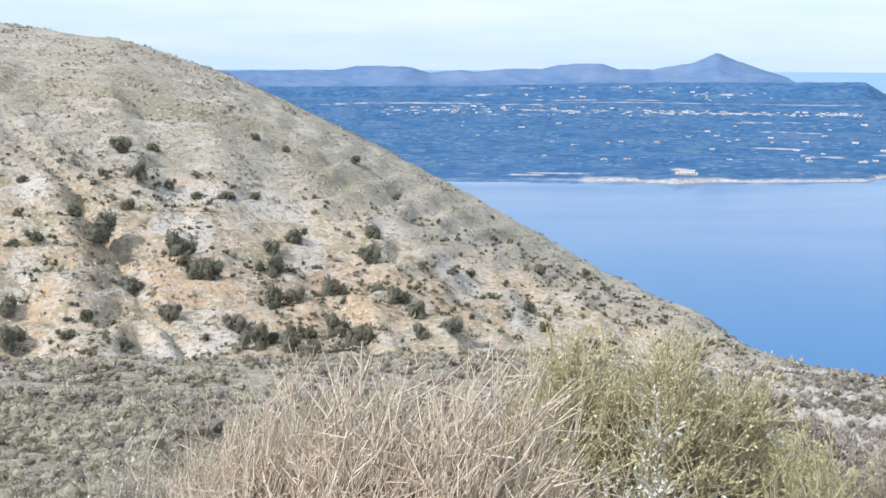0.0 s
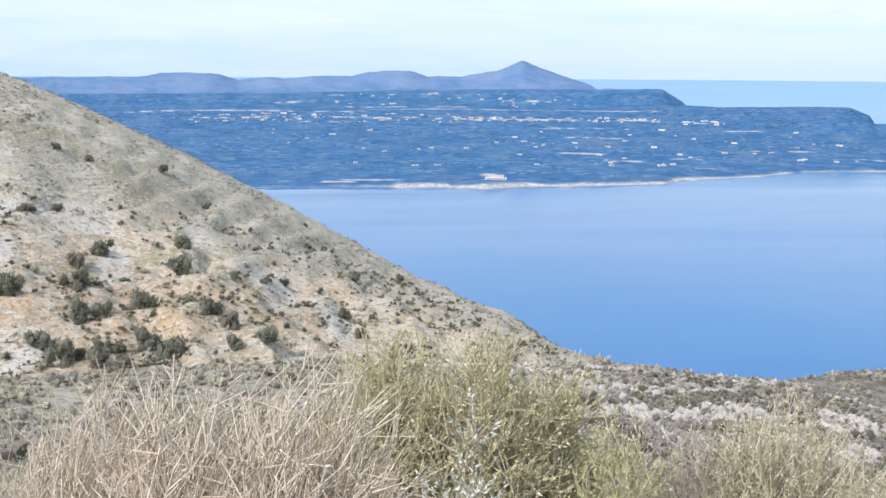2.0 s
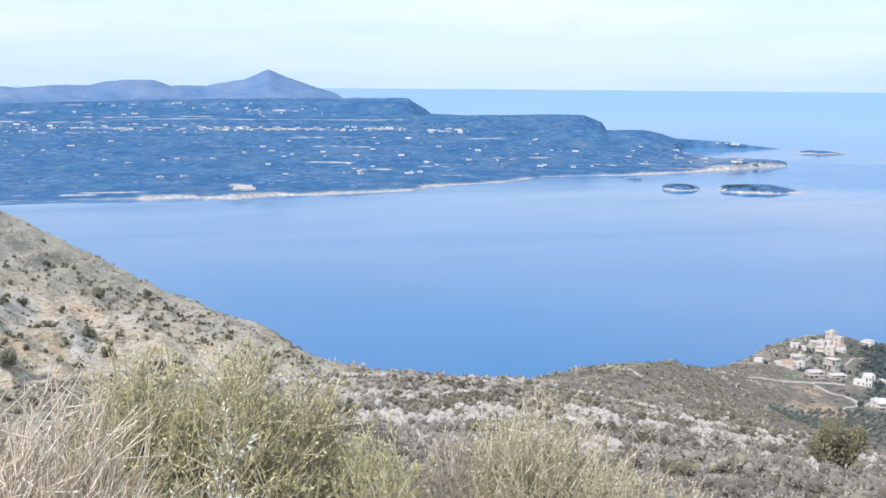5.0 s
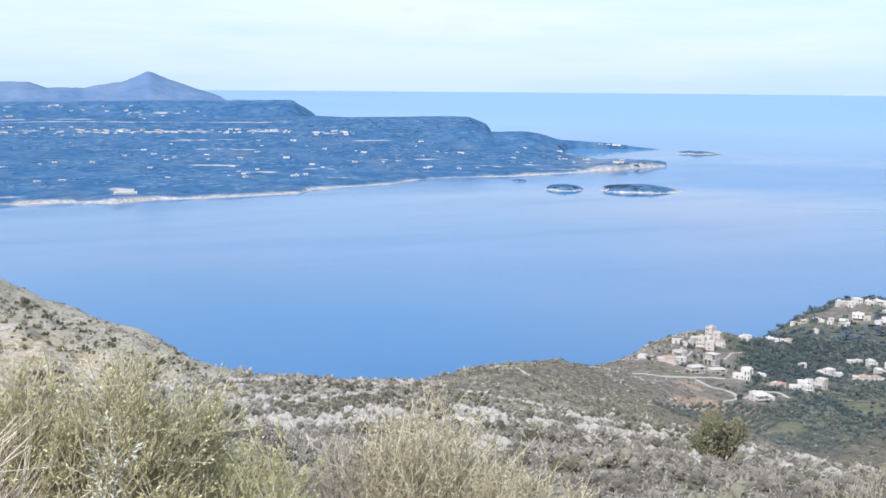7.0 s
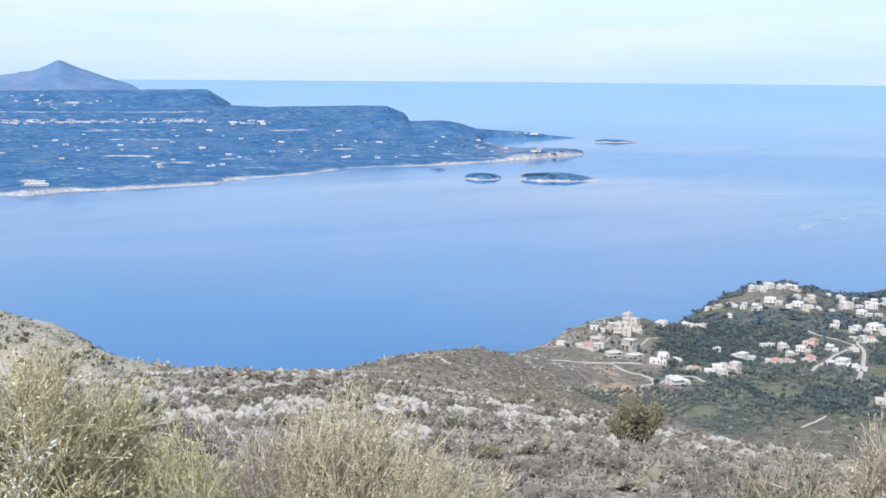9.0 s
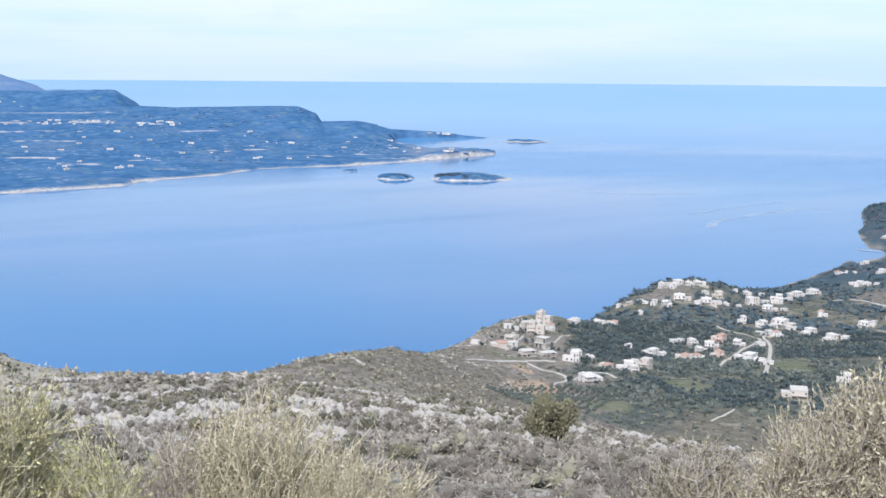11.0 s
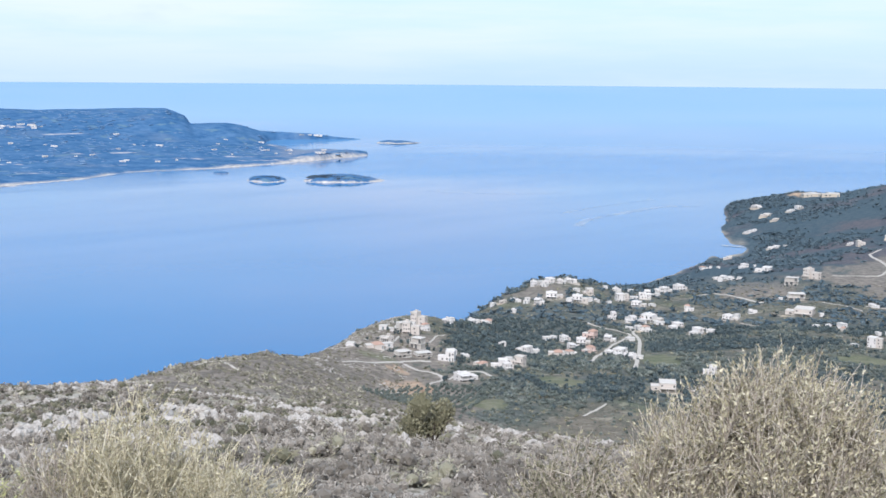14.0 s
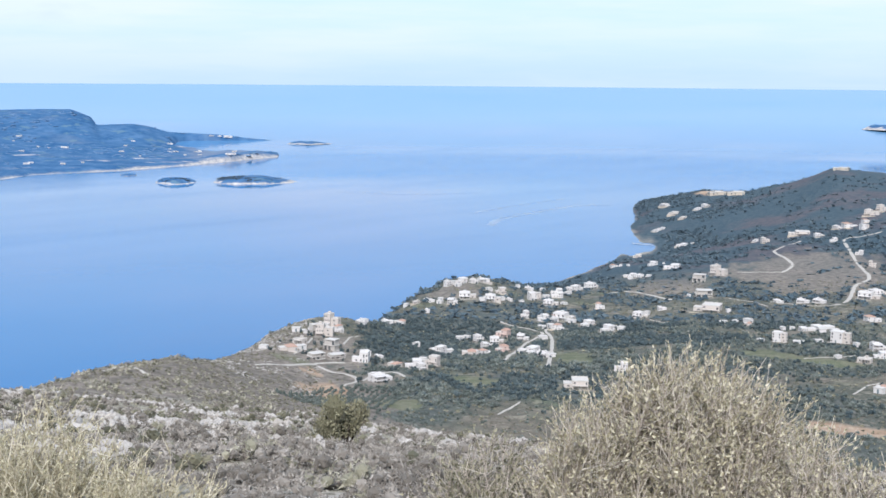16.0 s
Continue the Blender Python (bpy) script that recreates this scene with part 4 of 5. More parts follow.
def build_woods():
    rs = np.random.RandomState(41)
    tree = [leaf_clump(32, 0.30, rs, 2, 0.6, 0.3, shaded_heart=0.9) for _ in range(6)]
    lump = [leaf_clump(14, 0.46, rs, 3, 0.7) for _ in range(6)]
    small = [leaf_clump(24, 0.30, rs, 1, 0.6, 0.1, shaded_heart=0.95) for _ in range(5)]
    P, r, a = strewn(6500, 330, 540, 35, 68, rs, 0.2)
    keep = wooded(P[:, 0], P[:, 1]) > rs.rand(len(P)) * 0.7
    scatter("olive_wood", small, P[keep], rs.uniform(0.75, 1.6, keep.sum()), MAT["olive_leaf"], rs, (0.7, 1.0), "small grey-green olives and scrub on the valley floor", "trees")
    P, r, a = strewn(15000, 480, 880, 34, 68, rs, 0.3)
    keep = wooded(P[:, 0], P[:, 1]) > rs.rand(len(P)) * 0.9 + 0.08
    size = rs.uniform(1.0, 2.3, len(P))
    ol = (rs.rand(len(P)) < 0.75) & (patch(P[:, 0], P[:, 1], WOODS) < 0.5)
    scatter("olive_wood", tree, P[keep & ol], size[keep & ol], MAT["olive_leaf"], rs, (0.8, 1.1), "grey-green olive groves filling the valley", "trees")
    scatter("wood", tree, P[keep & ~ol], size[keep & ~ol], MAT["wood_leaf"], rs, (0.8, 1.2), "dark evergreen trees scattered through the valley", "trees")
    P, r, a = strewn(9000, 380, 1150, 37, 68, rs, 0.1)
    keep = (np.degrees(np.arctan2(P[:, 0], P[:, 1])) > vale_from(r)) & (cleared(P[:, 0], P[:, 1]) > 0.5) & (patch(P[:, 0], P[:, 1], MEADOWS + GROVE) < 0.4)
    half = rs.rand(len(P)) < 0.5
    low = [leaf_clump(16, 0.36, rs, 2, 0.6, 0.4) for _ in range(5)]
    scatter("valley_scrub", low, P[keep & half], rs.uniform(0.5, 1.5, (keep & half).sum()), MAT["thorn_leaf"], rs, (0.4, 0.8), "brown-green low scrub between the groves", "shrubs")
    scatter("valley_scrub", low, P[keep & ~half], rs.uniform(0.5, 1.4, (keep & ~half).sum()), MAT["wild_olive_leaf"], rs, (0.4, 0.8), "dull olive low scrub between the groves", "shrubs")
    P = []
    for rows in (SPUR_HOUSES, FRONT_HOUSES, KNOB_HOUSES, UPPER_HOUSES, EAST_HOUSES):
        for hx, hy, hw, hh in rows:
            for _ in range(rs.randint(2, 6)):
                b, d = rs.uniform(0, 6.28), hw * 0.75 + rs.uniform(1.0, 6.0)
                P.append((hx + d * math.sin(b), hy + d * math.cos(b)))
    P = np.array(P)
    P = np.column_stack([P, ground(P[:, 0], P[:, 1]) - 0.2])
    scatter("garden_trees", tree, P, rs.uniform(0.8, 2.0, len(P)), MAT["wood_leaf"], rs, (0.9, 1.6), "dark garden trees between the village houses", "trees")
    P, r, a = strewn(22000, 880, 2350, 40, 68, rs, 0.4)
    keep = (wooded(P[:, 0], P[:, 1]) > rs.rand(len(P)) * 0.9 + 0.08) & (P[:, 2] > 3)
    size = rs.uniform(2.0, 4.5, len(P))
    scatter("wood", lump, P[keep], size[keep], MAT["hazed_head_leaf"], rs, (0.4, 0.75), "dark woods on the headland above the shore", "trees")


def tree(name, at, span, height, mat, rs, n=420, label="", category="tree", leaf=0.085, stem=0.22):
    """A tree with a tapered forked trunk and a crown of blades in lobes."""
    root = empty(name, at)
    tagged(root, label, category)
    pts, rad = [], []
    for k in range(5):
        a, lean = k * 1.26 + rs.uniform(0, 1), rs.uniform(0.25, 0.5) * span * (k > 0)
        s = np.linspace(0, 1, 6)[:, None]
        tip = np.array([math.cos(a) * lean, math.sin(a) * lean, height * rs.uniform(0.6, 0.8)])
        pts.append(np.concatenate([[(0, 0, -0.4)], (s * tip + s * (1 - s) * np.array([0, 0, height * 0.3]))[1:]]))
        rad.append(np.linspace(0.045, 0.012, 6) * height * (1.0 if k == 0 else 0.7))
    part("trunk", tubes(pts, rad, MAT["trunk_bark"], 5), root, "dark forked trunk")
    v, f, tone = leaf_clump(n, leaf, rs, 9, 0.55, 0.34, 0.1, shaded_heart=0.85)
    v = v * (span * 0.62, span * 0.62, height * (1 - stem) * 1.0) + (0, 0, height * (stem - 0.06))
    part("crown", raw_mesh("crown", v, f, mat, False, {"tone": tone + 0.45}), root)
    return root


def tubes(paths, radii, mat, sides=3):
    """Thin tapered stems along paths, all with the same number of points."""
    Pt, Rd = np.asarray(paths, float), np.asarray(radii, float)
    n, k, _ = Pt.shape
    d = np.gradient(Pt, axis=1)
    d /= np.linalg.norm(d, axis=2)[..., None] + 1e-9
    ref = np.where(np.abs(d[..., 2:3]) > 0.9, np.array([1.0, 0, 0]), np.array([0, 0, 1.0]))
    u = np.cross(d, ref)
    u /= np.linalg.norm(u, axis=2)[..., None] + 1e-9
    w = np.cross(d, u)
    ang = np.arange(sides) * 2 * np.pi / sides
    V = Pt[:, :, None] + Rd[..., None, None] * (u[:, :, None] * np.cos(ang)[:, None] + w[:, :, None] * np.sin(ang)[:, None])
    i = np.arange(n * k * sides).reshape(n, k, sides)
    j = np.roll(i, -1, 2)
    F4 = np.stack([i[:, :-1], j[:, :-1], j[:, 1:], i[:, 1:]], -1).reshape(-1, 4)
    tone = np.repeat(np.random.RandomState(n).rand(n), k * sides)
    return raw_mesh("stems", V.reshape(-1, 3), F4, mat, True, {"tone": tone})


def make_twigs(name, a, b, c):
    n, sh, p = material(name, 0.8, 0.2)
    t = n.attr("tone")
    col = n.mix(n.ramp(t, 0.0, 0.5), a, b)
    col = n.mix(n.ramp(t, 0.5, 1.0), col, c)
    n.put(sh.inputs["Base Color"], n.mix(n.ramp(n.noise(p, 25.0, 3), 0.4, 0.7, 0.0, 0.35), col, a))


make_twigs("straw_twig", (0.46, 0.375, 0.29), (0.68, 0.595, 0.495), (0.84, 0.78, 0.69))
make_twigs("grey_twig", (0.28, 0.24, 0.20), (0.45, 0.40, 0.345), (0.63, 0.58, 0.51))
make_twigs("green_twig", (0.34, 0.30, 0.20), (0.53, 0.48, 0.36), (0.72, 0.67, 0.54))
make_leafage("broom_leaf", (0.29, 0.29, 0.115), (0.53, 0.52, 0.265), (0.72, 0.69, 0.44), 0.85)
make_leafage("dry_leaf", (0.27, 0.245, 0.145), (0.47, 0.435, 0.285), (0.65, 0.61, 0.45), 0.85)
make_leafage("fresh_leaf", (0.22, 0.25, 0.09), (0.42, 0.45, 0.20), (0.60, 0.61, 0.35), 0.85)
make_leafage("dull_leaf", (0.20, 0.18, 0.11), (0.39, 0.36, 0.24), (0.62, 0.58, 0.44), 0.85)
make_leafage("silver_leaf", (0.34, 0.37, 0.31), (0.50, 0.53, 0.46), (0.66, 0.68, 0.62), 0.6)


def broom(label, bearing, dist, width, top, stems, twigs, leaves, twig_mat, leaf_mat, seed, lean=0.0, leaf=0.022, thick=1.0, depth=None, ragged=0.25):
    """A twiggy bush: fine stems from the ground, side twigs, narrow leaves. top: the angle over the level of its highest tips."""
    rs = np.random.RandomState(seed)
    x0, y0 = polar(dist, bearing)
    z0 = base(x0, y0)
    h = EYE + dist * math.tan(radians(top)) - z0
    depth = depth or width * 0.8
    root = tagged(empty("bush", (x0, y0, z0), -bearing), label, "bush")
    rho, phi = np.sqrt(rs.uniform(0, 1, stems)), rs.uniform(0, 2 * np.pi, stems)
    tip = np.stack([width / 2 * rho * np.cos(phi), depth / 2 * rho * np.sin(phi), h * (np.sqrt(1 - 0.72 * rho ** 2)) * rs.uniform(1 - ragged, 1.0, stems)], 1)
    foot = np.stack([tip[:, 0] * 0.45 - lean * h * 0.6, tip[:, 1] * 0.45, np.full(stems, -0.25)], 1) + rs.normal(size=(stems, 3)) * (0.07, 0.07, 0)
    K = 7
    s = np.linspace(0, 1, K)[None, :, None]
    bow = np.clip(rs.normal(size=(stems, 1, 3)), -1.2, 1.2) * (0.12, 0.12, 0.03) * h
    bow[:, :, 2] += 0.10 * h
    wob = rs.normal(size=(stems, K, 3)) * 0.019 * h * np.minimum(s * 3, 1)
    main = foot[:, None] * (1 - s) + tip[:, None] * s + bow * s * (1 - s) * 1.6 + wob
    part("branchwork", tubes(main, (0.0052 * thick * (1 - 0.72 * s[..., 0])) * rs.uniform(0.7, 1.3, (stems, 1)), MAT[twig_mat]), root)
    # side twigs
    k = rs.randint(0, stems, twigs)
    q = 1 - 0.6 * rs.uniform(0, 1, twigs) ** 1.5 - 0.01
    i = np.minimum((q * (K - 1)).astype(int), K - 2)
    fr = (q * (K - 1) - i)[:, None]
    at = main[k, i] * (1 - fr) + main[k, i + 1] * fr
    d = main[k, i + 1] - main[k, i]
    d /= np.linalg.norm(d, axis=1)[:, None]
    d = d + rs.normal(size=(twigs, 3)) * 0.55 + (0, 0, 0.1)
    d /= np.linalg.norm(d, axis=1)[:, None]
    ln = rs.uniform(0.06, 0.24, twigs)[:, None, None] * h / 1.8
    s3 = np.linspace(0, 1, 2)[None, :, None]
    side = at[:, None] + d[:, None] * ln * s3 + rs.normal(size=(twigs, 1, 3)) * 0.12 * ln * s3 ** 2 + rs.normal(size=(twigs, 2, 3)) * 0.004 * s3
    over = np.maximum(side[:, 1, 2] - h * (1.04 - 0.22 * np.clip(side[:, 1, 0] / width * 2, -1, 1) ** 2), 0)
    side[..., 2] -= over[:, None]
    part("brushwood", tubes(side, (0.0026 * thick * (1 - 0.6 * s3[..., 0])) * rs.uniform(0.7, 1.3, (twigs, 1)), MAT[twig_mat]), root)
    if leaves:
        k = rs.randint(0, twigs, leaves)
        q = rs.uniform(0.1, 1.0, leaves)[:, None]
        p = side[k, 0] * (1 - q) + side[k, 1] * q
        a = d[k] + rs.normal(size=(leaves, 3)) * 0.5
        a /= np.linalg.norm(a, axis=1)[:, None]
        b = np.cross(a, rs.normal(size=(leaves, 3)))
        b /= np.linalg.norm(b, axis=1)[:, None] + 1e-9
        ls = leaf * rs.uniform(0.6, 1.5, leaves)[:, None]
        v = np.stack([p + a * ls * 0.25 + b * ls * 0.17, p + a * ls, p + a * ls * 0.25 - b * ls * 0.17], 1).reshape(-1, 3)
        tone = np.repeat(rs.uniform(0.1, 0.9, leaves), 3)
        part("foliage", raw_mesh("foliage", v, np.arange(3 * leaves).reshape(-1, 3), MAT[leaf_mat], False, {"tone": tone}), root)
    return root


def build_bushes():
    straw = "dry straw-coloured broom bush with bare leaning stems"
    broom(straw, -7.2, 6.0, 1.05, -14.3, 620, 4200, 5000, "straw_twig", "dry_leaf", 1, 0.30, 0.024, 1.4, ragged=0.4)
    broom(straw, -2.6, 5.5, 1.1, -13.8, 720, 4600, 5000, "straw_twig", "dry_leaf", 2, 0.40, 0.024, 1.4, ragged=0.35)
    broom(straw, 2.8, 5.2, 1.1, -14.0, 720, 4600, 5000, "straw_twig", "dry_leaf", 3, 0.45, 0.024, 1.4, ragged=0.3)
    broom("half-bare pinkish grey bush of fine dry twigs", -10.6, 6.2, 0.85, -15.4, 240, 2200, 900, "straw_twig", "dry_leaf", 21, 0.2, 0.02, 1.2, ragged=0.6)
    broom("low grey-green bush with fine pale twigs", -15.0, 6.6, 0.9, -17.6, 220, 3200, 16000, "grey_twig", "silver_leaf", 22, 0.0, 0.026, 1.0, ragged=0.3)
    broom("sparse dead bush with a few grey branching twigs", -12.9, 6.4, 0.9, -14.0, 60, 420, 0, "straw_twig", "dry_leaf", 4, 0.1, thick=1.5, ragged=0.65)
    broom("tall green-yellow broom bush in leaf", 6.8, 6.6, 1.15, -12.6, 330, 5600, 60000, "green_twig", "broom_leaf", 5, 0.30, 0.023, 1.2, ragged=0.17)
    broom("tall green-yellow broom bush in leaf", 11.0, 6.5, 1.1, -12.9, 330, 5600, 60000, "green_twig", "broom_leaf", 16, 0.25, 0.023, 1.2, ragged=0.17)
    broom("green-yellow broom bush in leaf beside a taller one", 14.6, 6.8, 0.95, -14.2, 260, 3200, 44000, "green_twig", "broom_leaf", 6, 0.25, 0.023, 1.1, ragged=0.17)
    broom("low fresh green leafy bush", 18.0, 6.4, 0.75, -16.2, 170, 1600, 14000, "green_twig", "fresh_leaf", 7, 0.0, 0.024, 1.0, ragged=0.2)
    broom("grey-leaved sprig of a silvery herb", 10.4, 4.9, 0.36, -16.2, 60, 330, 6500, "grey_twig", "silver_leaf", 8, 0.0, 0.028, ragged=0.4)
    broom("purplish grey leafless twiggy bush", 21.4, 6.5, 0.80, -16.6, 260, 2800, 2500, "grey_twig", "dry_leaf", 9, 0.0, 0.02, 1.0)
    broom("pale yellow-green bush with upright leafy shoots", 25.8, 6.6, 1.35, -15.2, 480, 6500, 80000, "green_twig", "dry_leaf", 10, 0.1, 0.019, 1.0, ragged=0.2)
    broom("small pale yellow-green bush with leafy shoots", 31.0, 6.3, 0.95, -17.0, 240, 2600, 30000, "green_twig", "dry_leaf", 11, 0.1, 0.019, 1.0, ragged=0.2)
    dry = "wide grey-brown twiggy bush with dull green tips"
    broom(dry, 47.4, 6.4, 0.95, -17.5, 260, 3400, 40000, "grey_twig", "wild_olive_leaf", 12, 0.1, 0.026, 1.0, ragged=0.16)
    broom("large rounded bush with brown twigs and creamy olive leaves", 57.4, 6.7, 1.85, -13.5, 860, 17000, 150000, "grey_twig", "dull_leaf", 13, 0.1, 0.029, 1.0, ragged=0.12)
    broom(dry, 52.0, 6.3, 0.70, -16.0, 240, 3400, 40000, "grey_twig", "dull_leaf", 14, 0.1, 0.024, 1.0, ragged=0.16)
    broom(dry, 63.4, 6.2, 0.75, -16.0, 200, 2400, 17000, "grey_twig", "dull_leaf", 15, 0.0, 0.027, 1.0, ragged=0.16)
    broom(dry, 66.5, 6.2, 0.75, -17.2, 170, 2000, 13000, "grey_twig", "dull_leaf", 17, 0.0, 0.027, 1.0, ragged=0.16)


# x, y, width
CAROBS = [
    (-39, 269, 4.1), (-37, 256, 4.9), (-57, 255, 6.2), (-52, 250, 5.5), (-49, 248, 4.8), (-35, 244, 4.9), (-31, 249, 3.0), (-24, 253, 4.6), (-41, 230, 4.7),
    (-35, 221, 4.3), (-21, 237, 5.1), (-16, 231, 5.0), (-29, 221, 4.2), (-30, 231, 3.3), (-25, 218, 4.0), (-10, 251, 4.2), (-17, 272, 4.9), (-5, 247, 3.5),
    (-4, 236, 3.6), (2, 241, 4.4), (26, 313, 3.3), (40, 330, 2.8), (-75, 254, 7.6), (-65, 244, 4.8), (-79, 291, 5.0), (-72, 281, 4.8), (-80, 280, 2.8),
    (-72, 270, 2.9), (-54, 231, 4.5), (-78, 208, 4.8), (-84, 223, 4.0),
]
THORNS = [
    (-68, 209, 3.3), (-58, 211, 4.2), (-67, 218, 3.2), (-35, 280, 5.4), (-53, 285, 4.1), (-17, 291, 4.9), (-27, 232, 3.9), (15, 357, 2.0), (-25, 335, 3.5),
    (-13, 330, 2.4), (16, 255, 2.4), (24, 270, 3.2), (34, 259, 3.1), (21, 279, 4.0), (7, 293, 2.5), (-5, 282, 3.0), (2, 286, 3.0), (-81, 260, 3.9),
    (-87, 250, 3.8), (-90, 246, 3.1), (-47, 293, 3.5), (-66, 286, 3.1), (-60, 285, 2.8), (-43, 326, 2.8), (-51, 323, 2.8), (-55, 251, 3.1), (-33, 224, 3.2),
    (-93, 258, 2.6), (-97, 272, 3.4), (-73, 300, 3.7),
]


def build_hill_trees():
    rs = np.random.RandomState(51)
    made = []
    for k in range(4):
        made.append(tree("carob_tree", (-400 - 9 * k, -60, base(-400 - 9 * k, -60)), 1.0, 0.95, MAT["carob_leaf"], rs, 900, "dark green round carob tree on the ochre slope", "tree", 0.075, 0.06))
    for i, (x, y, w) in enumerate(CAROBS):
        c = copy_thing(made[i % 4], pose(x, y, base(x, y) - 0.15, 0, 0, 47 * i) @ Matrix.Diagonal((w, w, w * rs.uniform(0.8, 1.05), 1)))
        tagged(c, group="carob trees on the hillside")
    for o in made:
        for q in (*o.children_recursive, o):
            bpy.data.objects.remove(q)
    made = []
    for k in range(3):
        made.append(tree("thorn_bush", (-400 - 9 * k, -60, base(-400 - 9 * k, -60)), 1.0, 0.8, MAT["thorn_leaf"], rs, 380, "brown-green thorn bush on the bare slope", "bush", 0.11, 0.04))
    for i, (x, y, w) in enumerate(THORNS):
        c = copy_thing(made[i % 3], pose(x, y, base(x, y) - 0.1, 0, 0, 61 * i) @ Matrix.Diagonal((w * 0.9, w * 0.9, w * rs.uniform(0.6, 0.9), 1)))
        tagged(c, group="thorn bushes on the hillside")
    for o in made:
        for q in (*o.children_recursive, o):
            bpy.data.objects.remove(q)
    x, y = 55.0, 64.5
    tree("wild_olive_tree", (x, y, base(x, y)), 3.5, 3.5, MAT["wild_olive_leaf"], np.random.RandomState(25), 5200, "round wild olive tree standing alone on the scrub slope", "tree", 0.05, 0.24)
    x, y = 36.2, 48.5
    tree("yellow_shrub", (x, y, base(x, y)), 1.15, 0.95, MAT["dry_leaf"], np.random.RandomState(6), 1500, "yellow-green rounded shrub among the grey scrub", "shrub", 0.05, 0.05)


build_scrub()
build_stones()
build_outcrops()
build_woods()
build_hill_trees()
build_bushes()

# ---------------------------------------------------------------- the village
def make_plaster(name, colour, stain):
    n, sh, p = material(name, 0.8, 0.3)
    f, g = n.noise(p, 0.7, 5), n.noise(n.stretch(p, 3, 3, 0.5), 1.2, 4)
    col = n.mix(n.ramp(f, 0.4, 0.75, 0.0, 0.4), colour, stain)
    col = n.mix(n.ramp(g, 0.55, 0.8, 0.0, 0.5), col, stain)
    n.put(sh.inputs["Base Color"], col)
    bump(n, sh, n.noise(p, 9.0, 4), 0.3, 0.02)


make_plaster("white_plaster", (0.60, 0.585, 0.575), (0.44, 0.425, 0.41))
make_plaster("cream_plaster", (0.52, 0.48, 0.445), (0.40, 0.365, 0.33))
make_plaster("pink_plaster", (0.55, 0.43, 0.39), (0.42, 0.34, 0.30))
make_plaster("raw_concrete", (0.46, 0.44, 0.41), (0.32, 0.30, 0.28))
make_plaster("stone_wall", (0.50, 0.44, 0.36), (0.36, 0.31, 0.25))
make_plaster("roof_screed", (0.52, 0.50, 0.475), (0.40, 0.38, 0.36))
make_plaster("roof_tile", (0.40, 0.27, 0.215), (0.32, 0.22, 0.18))
make_plaster("track_gravel", (0.44, 0.415, 0.375), (0.33, 0.30, 0.265))
make_plaster("shutter_paint", (0.16, 0.20, 0.22), (0.10, 0.12, 0.13))


def make_glass():
    n, sh, p = material("window_glass", 0.08, 0.6)
    n.put(sh.inputs["Base Color"], n.mix(n.noise(p, 0.6, 2), (0.06, 0.065, 0.07), (0.14, 0.15, 0.16)))


make_glass()


def box(bm, x0, y0, z0, x1, y1, z1, slot=0):
    v = [bm.verts.new(c) for c in ((x0, y0, z0), (x1, y0, z0), (x1, y1, z0), (x0, y1, z0), (x0, y0, z1), (x1, y0, z1), (x1, y1, z1), (x0, y1, z1))]
    for q in ((0, 3, 2, 1), (4, 5, 6, 7), (0, 1, 5, 4), (1, 2, 6, 5), (2, 3, 7, 6), (3, 0, 4, 7)):
        bm.faces.new([v[i] for i in q]).material_index = slot


def solid(name, bm, mats, parent, label=""):
    me = bpy.data.meshes.new(name)
    bm.normal_update()
    bm.to_mesh(me)
    bm.free()
    for m in mats if isinstance(mats, tuple) else (mats,):
        me.materials.append(MAT[m])
    ob = new(name, me)
    ob.parent = parent
    return tagged(ob, label)


def hip(bm, x0, y0, x1, y1, z, rise):
    e, k = 0.35, min(x1 - x0, y1 - y0) / 2
    a = [bm.verts.new(c) for c in ((x0 - e, y0 - e, z), (x1 + e, y0 - e, z), (x1 + e, y1 + e, z), (x0 - e, y1 + e, z))]
    lo = [bm.verts.new((c.co.x, c.co.y, z - 0.16)) for c in a]
    r0, r1 = bm.verts.new((x0 + k, (y0 + y1) / 2, z + rise)), bm.verts.new((x1 - k, (y0 + y1) / 2, z + rise))
    for q in ((a[0], a[1], r1, r0), (a[1], a[2], r1), (a[2], a[3], r0, r1), (a[3], a[0], r0), tuple(reversed(lo))):
        bm.faces.new(q)
    for i in range(4):
        j = (i + 1) % 4
        bm.faces.new((lo[i], lo[j], a[j], a[i]))


def window(parent, x, y, z, w, h, face):
    """A framed window with its sill and pane on the front (face 0) or on a side (-1, 1)."""
    bm, t = bmesh.new(), 0.07
    if face == 0:
        box(bm, x - w / 2 - t, y - 0.05, z - t, x + w / 2 + t, y + 0.02, z + h + t)
        box(bm, x - w / 2 - 0.12, y - 0.14, z - 0.13, x + w / 2 + 0.12, y, z - t)
    else:
        lo, hi = sorted((x + 0.05 * face, x - 0.02 * face))
        box(bm, lo, y - w / 2 - t, z - t, hi, y + w / 2 + t, z + h + t)
    fr = solid("window", bm, "roof_screed", parent)
    bm = bmesh.new()
    if face == 0:
        box(bm, x - w / 2, y - 0.06, z, x + w / 2, y - 0.04, z + h)
    else:
        lo, hi = sorted((x + 0.06 * face, x + 0.04 * face))
        box(bm, lo, y - w / 2, z, hi, y + w / 2, z + h)
    solid("pane", bm, "window_glass", fr)
    return fr


